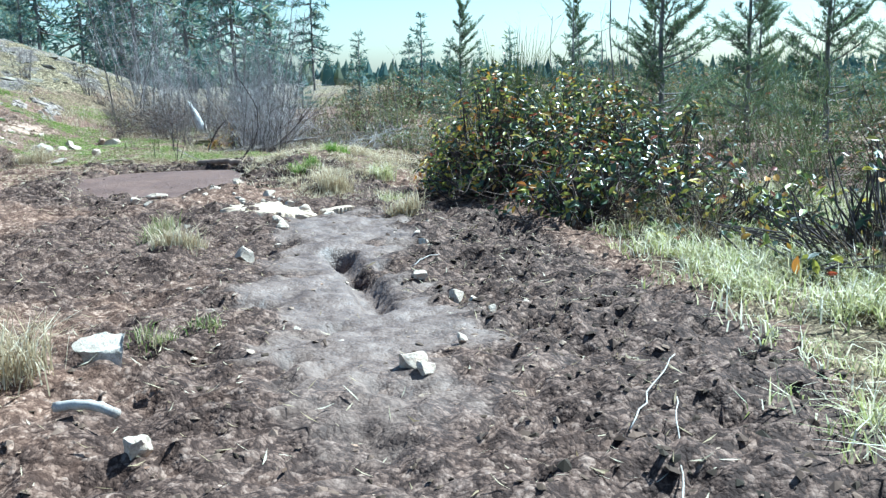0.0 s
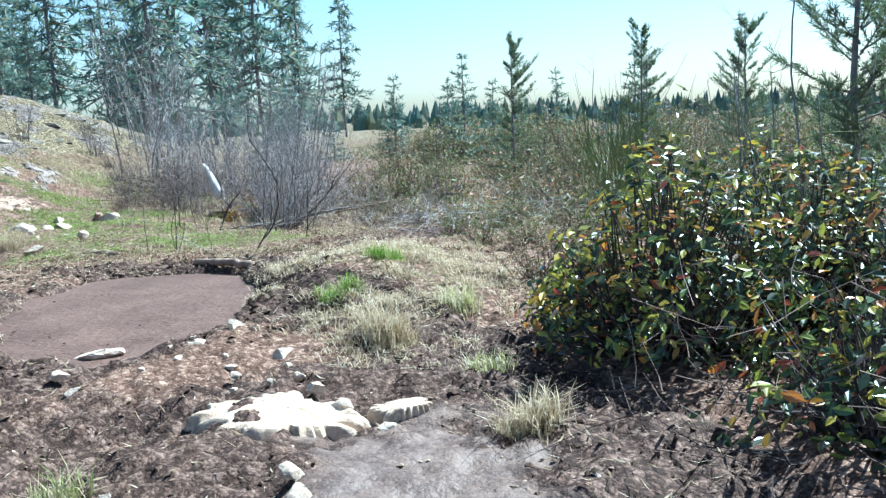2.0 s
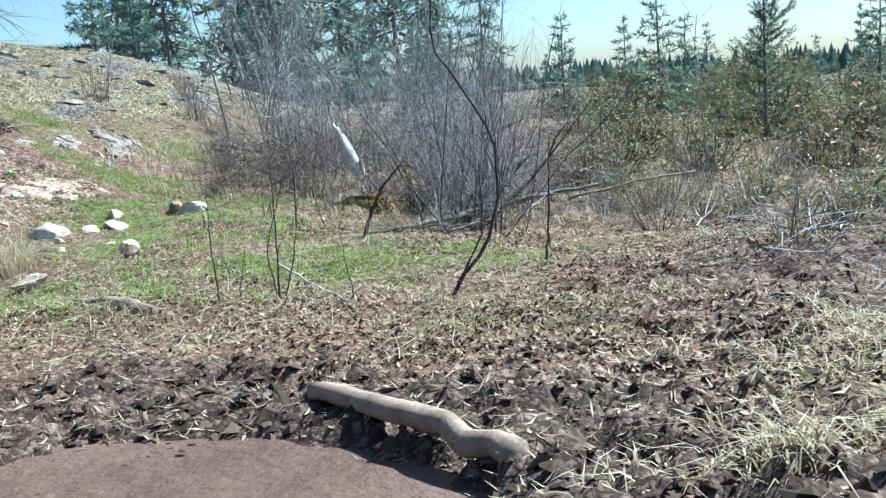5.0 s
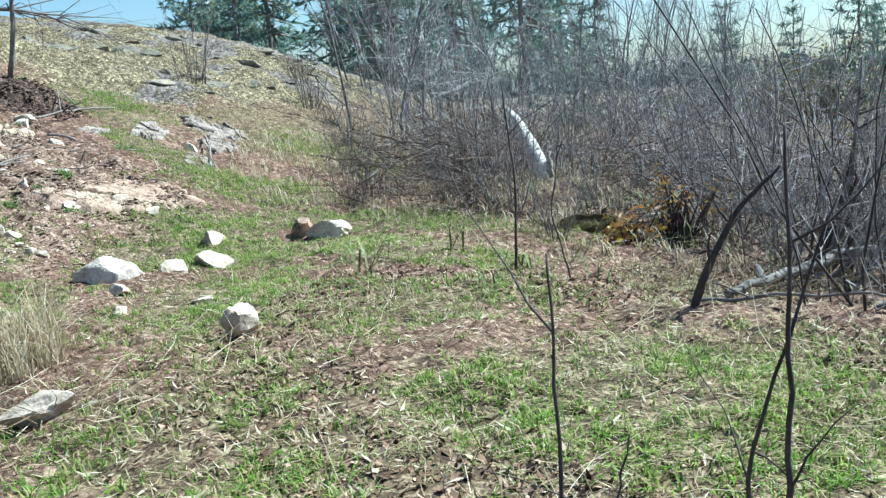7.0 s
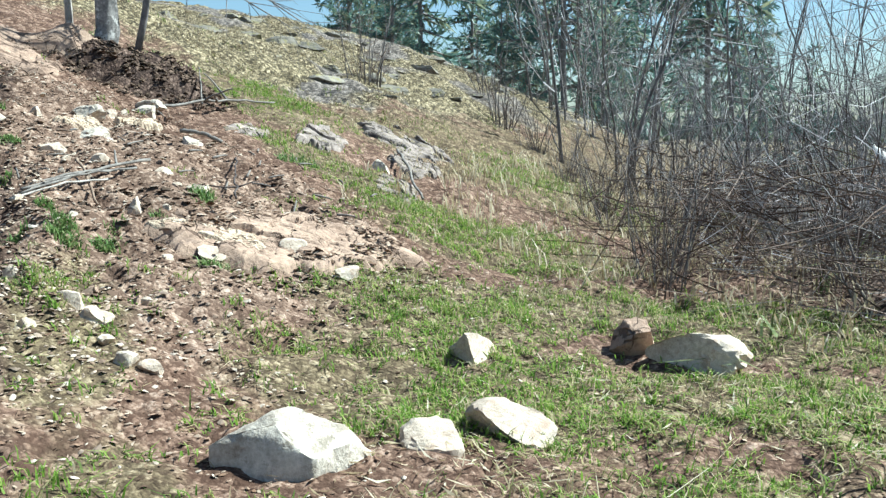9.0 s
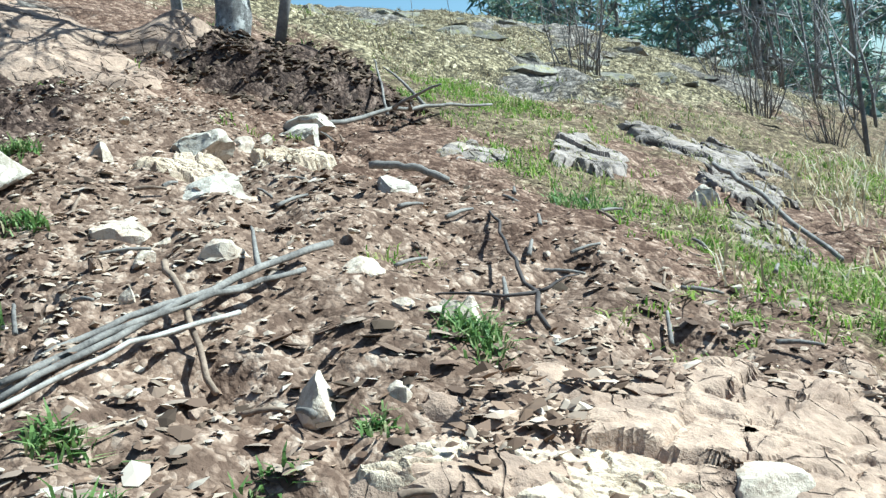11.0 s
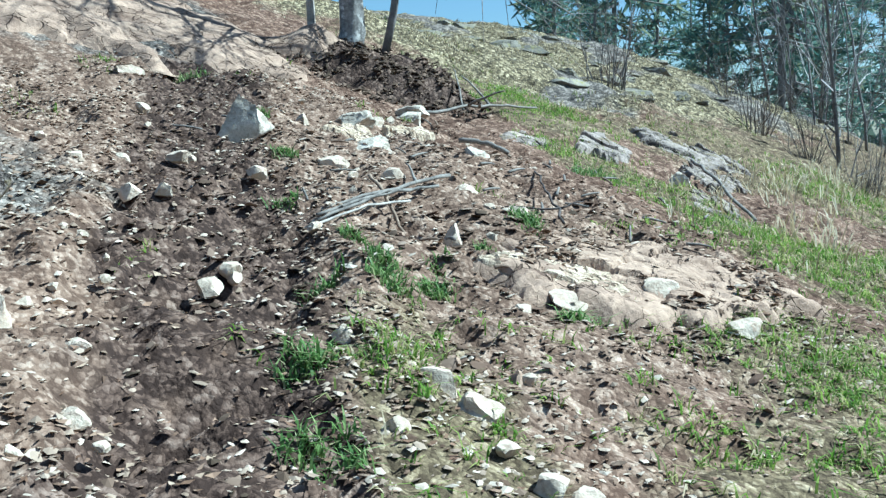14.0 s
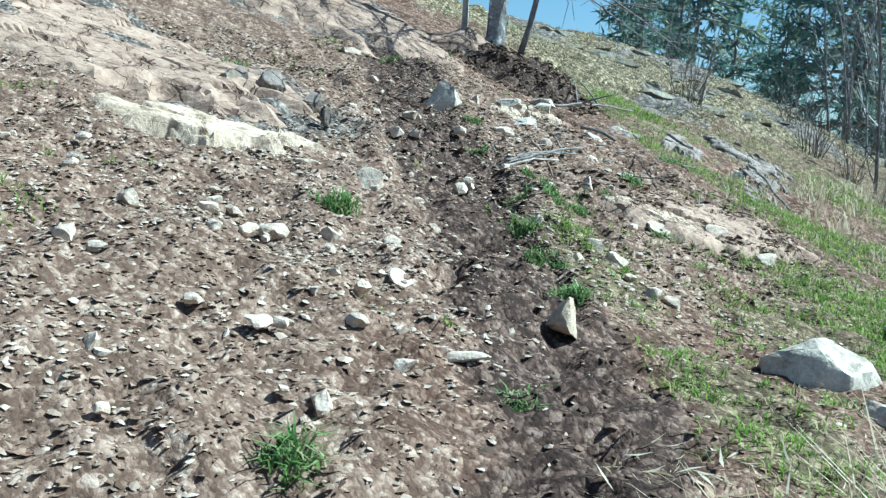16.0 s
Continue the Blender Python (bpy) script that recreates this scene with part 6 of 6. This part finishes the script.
x, y = spread(330000, (-9.5, 6, -6.0, 15.5), littered, rg)
stuff("leaf_litter", flakes(x, y, 0.012, rg, 0.15, 0.05), LITTER, "dead leaves and bark bits strewn on the soil", "litter")
x, y = spread(80000, (-5.0, 4.2, 2.2, 12.5), lambda x, y: 0.8 * smooth(-0.6, 0.3, ripple(x, y, 0.6, 67)), rg)
stuff("straw_litter", flakes(x, y, 0.03, rg, 0.3, 0.25, (0.05, 0.14)), STRAW, "flattened dead straw and stalks on the meadow", "litter")


def cloddy(x, y):
    c = covers(x, y)
    return np.clip(1.0 * c["mud"] + 0.12 * c["dry"], 0, 1) * (1 - np.clip(1.15 * c["slick"], 0, 1)) * (1 - smooth(-0.02, 0.1, lump(x, y, *PUDDLE)))


x, y = spread(90000, (-9.5, 5.8, -6.2, 15), cloddy, rg)
stuff("soil_clods", pebbles(x, y, 0.016, rg, 0.5, 0.5, 1.7, -0.004), CLODS, "crumbled dark clods of trodden soil", "soil")
x, y = spread(110000, (-9.8, -4.3, 7.6, 14.4), lambda x, y: covers(x, y)["dry"] * 0.6 * smooth(-0.4, 0.5, ripple(x, y, 0.5, 68)), rg)
stuff("stone_chips", pebbles(x, y, 0.015, rg, 0.5), CHIPS, "pale stone chips scattered on the slope", "gravel")
x, y = spread(60000, (-7.8, -4.8, 7.8, 11.8), lambda x, y: 0.45 * smooth(-4.9, -5.4, x + 0.55 * (y - 9.4)) * (1 - 0.75 * smooth(0.3, 0.15, along(x, y, UPPATH))) * (0.25 + 0.75 * smooth(-0.3, 0.5, ripple(x, y, 0.35, 80))), rg)
stuff("path_chips", pebbles(x, y, 0.011, rg, 0.45, 0.5, 1.8), CHIPS, "pale stone chips trodden into the dirt path", "gravel")
x, y = spread(700, (2.1, 4.5, -5.3, 1.3), lambda x, y: 0.5 * smooth(1.2, 0.5, along(x, y, TRAIL)), rg)
stuff("trail_gravel", pebbles(x, y, 0.02, rg, 0.5, 0.5, 1.3, -0.005), CHIPS, "small pale stones in the trail mud", "gravel")

x, y = spread(105000, (-9.4, -4.1, 7.5, 14.6), lambda x, y: np.clip(covers(x, y)["dry"] * 0.9 + 0.2, 0, 1) * smooth(-4.2, -5.0, x) * (0.5 + 0.5 * smooth(10.2, 11.6, y + 0.3 * (x + 7))) * (0.35 + 0.65 * smooth(-0.5, 0.4, ripple(x, y, 0.45, 69))) * (1 - 0.7 * smooth(0.35, 0.1, along(x, y, UPPATH))) * (1 - 0.6 * covers(x, y)["stone"]), rg)
stuff("slope_debris", pebbles(x, y, 0.0105, rg, 0.35, 0.35, 1.7), DEBRIS, "flat shards of stone, bark and wood strewn over the slope", "debris")
x, y = spread(15000, (-8.4, -5.4, 11.6, 14.3), lambda x, y: 0.3 * covers(x, y)["dry"] * smooth(-0.1, 0.6, ripple(x, y, 0.4, 75)) + 0.25 * smooth(0, 0.3, lump(x, y, -6.3, 12.75, 0.9, 0.6, 35)), rg)
stuff("bark_shards", pebbles(x, y, 0.026, rg, 0.2, 0.16, 1.4, 0.004), BARK_BITS, "weathered bark and wood shards strewn over the slope", "debris")
x, y = spread(8000, (-10.0, -8.2, 14.2, 15.6), lambda x, y: smooth(0, 0.3, lump(x, y, -9.08, 14.9, 0.85, 0.45, 25)), rg)
sx, sy = spread(12000, (-7.0, -5.5, 12.2, 13.7), lambda x, y: 0.9 * smooth(0.1, 0.3, lump(x, y, -6.22, 12.93, 0.66, 0.35, 58)) * smooth(-0.1, 0.5, ripple(x, y, 0.26, 74) + 0.4 * smooth(12.75, 13.2, y - 0.6 * (x + 6.3))), rg)
stuff("slab_debris", pebbles(sx, sy, 0.016, rg, 0.35, 0.22, 2.2, 0.042), DEBRIS, "bark and stone shards lying on the bedrock slab", "debris")
stuff("mound_soil", pebbles(x, y, 0.019, rg, 0.8, 0.5, 1.9, -0.004), CLODS, "dark red-brown torn soil heaped below the dead tree", "soil")
x, y = spread(100000, (-3.6, 3.4, 4.9, 11.6), lambda x, y: 0.9 * (1 - 0.85 * np.clip(covers(x, y)["mud"], 0, 1)) * smooth(-0.5, 0.4, ripple(x, y, 0.7, 70)), rg)
stuff("meadow_litter", flakes(x, y, 0.014, rg, 0.6), LITTER, "curled brown leaves between the meadow grass", "litter")


def scrubby(x, y):
    return (0.5 + 0.5 * smooth(-0.3, 0.4, ripple(x, y, 3.0, 71))) * smooth(10.5, 13, y - 0.2 * x + 2.5 * smooth(3, 6, x)) * smooth(-4.5, -2.5, x + 0.12 * (y - 12))


x, y = spread(11000, (-6, 26, 9, 60), scrubby, rg)
stuff("scrub", blades(x, y, 6, rg.uniform(0.12, 0.35, len(x)), 0.006, 1.8, rg), BROOM, "rough green-brown scrub between the bushes", "scrub")
x, y = spread(3000, (4.8, 16, -4.8, 13), lambda x, y: 0.8 * smooth(5.1, 6.3, x + 0.1 * y), rg)
stuff("trailside_scrub", blades(x, y, 6, rg.uniform(0.1, 0.3, len(x)), 0.005, 1.8, rg), BROOM, "rough green-brown scrub beside the trail", "scrub")
x, y = spread(2600, (-7, 1.5, 11, 20), lambda x, y: smooth(11.2, 12.4, y + 0.45 * (x + 1)) * 0.8, rg)
stuff("thicket_grass", blades(x, y, 7, rg.uniform(0.08, 0.24, len(x)), 0.004, 1.5, rg), STRAW, "dead grass under the thicket", "grass")

x, y = spread(30000, (1.6, 14, 4.5, 24), lambda x, y: (0.4 + 0.6 * smooth(-0.2, 0.4, ripple(x, y, 1.6, 72))) * smooth(1.2, 3.0, x + 0.25 * (y - 9)) * smooth(5.0, 7.5, y + 0.5 * (x - 3)), rg)
up = rg.uniform(0, 1, len(x)) ** 1.6 * (0.3 + 0.9 * smooth(-0.3, 0.6, ripple(x, y, 1.1, 73)))
c = np.stack([x, y, height(x, y) + 0.03 + up], 1)
SCRUB_LEAF = island_colours("scrub_leaves", [(0.0, (0.07, 0.10, 0.03)), (0.4, (0.17, 0.20, 0.06)), (0.65, (0.22, 0.15, 0.08)), (0.85, (0.40, 0.30, 0.18)), (1.0, (0.42, 0.14, 0.05))], 0.5, 0.4, 0.25)
stuff("scrub_leaves", leaf_array(c, np.tile([0.0, 0.0, 1.0], (len(x), 1)), 0.035, rg), SCRUB_LEAF, "small green and brown leaves of low scrub", "scrub")
x, y = spread(16000, (2.8, 5.8, -5.8, 3.3), lambda x, y: smooth(0.75, 0.4, along(x, y, TRAMPLED)) * 0.35, rg)
stuff("trampled_clods", pebbles(x, y, 0.024, rg, 0.6, 0.5, 1.6, -0.008), DARK_CLODS, "large dark clods of trampled soil", "soil")
x, y = spread(12000, (-0.1, 4.8, -5.8, 4.7), lambda x, y: np.clip(covers(x, y)["mud"], 0.15, 1) * (1 - covers(x, y)["slick"]) * 0.5, rg)
stuff("trail_straw", flakes(x, y, 0.03, rg, 0.3, 0.25, (0.05, 0.12)), STRAW, "broken straw trodden into the mud", "litter")
x, y = spread(2600, (-12.5, -7.3, 15.6, 25), lambda x, y: 0.8 * smooth(0.2, 0.7, ripple(x, y, 0.8, 76)) * covers(x, y)["moss"] + 0.5 * smooth(0, 0.5, lump(x, y, -8.6, 16.8, 1.3, 1.0, 0)), rg)
stuff("hill_turf", blades(x, y, 8, rg.uniform(0.03, 0.08, len(x)), 0.004, 1.5, rg), MEADOW, "green and straw turf clumps on the mossy hilltop", "grass")
x, y = spread(7000, (-1.6, 1.8, 1.4, 6.6), lambda x, y: smooth(0.22, 0.06, np.abs(lump(x, y, *PUDDLE) - 0.0)) * smooth(2.8, 3.8, y + 0.8 * x), rg)
stuff("puddle_clods", pebbles(x, y, 0.028, rg, 0.6, 0.5, 1.6, -0.006), DARK_CLODS, "dark clumps of mud heaped at the puddle's rim", "soil")

x, y = spread(2600, (-0.6, 1.9, 2.2, 6.2), lambda x, y: 0.8 * smooth(0.3, 0.1, along(x, y, [(1.3, 2.5), (1.45, 3.0), (1.2, 3.7), (0.9, 4.5), (0.35, 5.1), (-0.5, 5.6)]) + 0.1 * ripple(x, y, 0.25, 81)), rg)
stuff("rim_clods", pebbles(x, y, 0.036, rg, 0.7, 0.6, 1.8, -0.01), DARK_CLODS, "black lumps of churned mud along the puddle's rim", "soil")
x, y = spread(1500, (-1.4, 1.6, 1.6, 5.8), lambda x, y: 0.5 * smooth(0.1, 0.2, lump(x, y, *PUDDLE)) * smooth(-0.1, 0.5, ripple(x, y, 0.5, 82)), rg)
stuff("puddle_flecks", pebbles(x, y, 0.016, rg, 0.4, 0.35, 1.8, 0.068), DARK_CLODS, "dark crumbs and bark bits standing out of the puddle", "soil")


def tangle(x, y, top, ln, r, rng):
    """Crooked dead twigs at all angles, low over the ground."""
    n = len(x)
    p = np.stack([x, y, surface_height(x, y) + top * rng.uniform(0, 1, n) ** 1.5], 1)
    d = rng.normal(0, 1, (n, 3)) * [1, 1, 0.55]
    d /= np.linalg.norm(d, axis=1)[:, None]
    s = ln * rng.uniform(0.4, 1.4, n)[:, None] / 3
    rows = []
    for k in range(3):
        q = p + d * s
        rows.append(np.concatenate([p, q, np.full((n, 1), r * (1 - 0.25 * k)), np.full((n, 1), r * (0.75 - 0.22 * k))], 1))
        p, d = q, d + rng.normal(0, 0.28, (n, 3))
    return tubes(np.concatenate(rows), 3)


x, y = spread(5600, (-5.6, -0.2, 11.2, 19), lambda x, y: smooth(12.0, 13.2, y + 0.6 * (x + 2.0)) * smooth(-5.6, -4.6, x + 0.2 * (y - 15)) * (0.3 + 0.7 * smooth(-0.3, 0.4, ripple(x, y, 0.9, 77))) * smooth(0.25, 0.6, np.minimum(along(x, y, [(-2.4, 12.4), (-3.35, 16.2)]), along(x, y, [(-1.75, 11.9), (-2.0, 13.2)]))), rg)
stuff("thicket_brush", tangle(x, y, 0.65, 0.7, 0.004, rg), RED_TWIG, "tangled dead brown brush under the thicket", "brush")
x, y = spread(2000, (-4.6, -0.5, 12, 18), lambda x, y: smooth(12.2, 13.4, y + 0.6 * (x + 2.0)) * smooth(0.4, 0.8, np.minimum(along(x, y, [(-2.4, 12.4), (-3.35, 16.2)]), along(x, y, [(-1.75, 11.9), (-2.0, 13.2)]))), rg)
stuff("thicket_twigs", tangle(x, y, 1.4, 0.8, 0.003, rg), TWIG, "crossing grey twigs of the thicket", "brush")
x, y = spread(1100, (3.7, 6.7, -1.4, 3.4), lambda x, y: smooth(0.2, 0.7, x - 3.75 + 0.12 * (y - 2.25) ** 2) * 0.9, rg)
stuff("bush_twigs", tangle(x, y, 0.75, 0.45, 0.0022, rg), RED_TWIG, "dead twigs tangled through the evergreen bush", "brush")
x, y = spread(2200, (0.2, 5.5, 6.2, 12.5), lambda x, y: smooth(0.6, 1.8, x + 0.15 * (y - 9)) * smooth(-0.2, 0.5, ripple(x, y, 0.8, 78)), rg)
stuff("meadow_brush", tangle(x, y, 0.28, 0.5, 0.0035, rg), TWIG, "grey dead stalks and twigs lying over trampled soil", "brush")
x, y = spread(5000, (-4.4, 1.5, 6.0, 12.2), lambda x, y: smooth(0.0, 0.6, ripple(x, y, 0.7, 79)), rg)
stuff("meadow_stalks", tangle(x, y, 0.06, 0.3, 0.002, rg), STRAW, "bent dry stalks lying in the meadow", "litter")
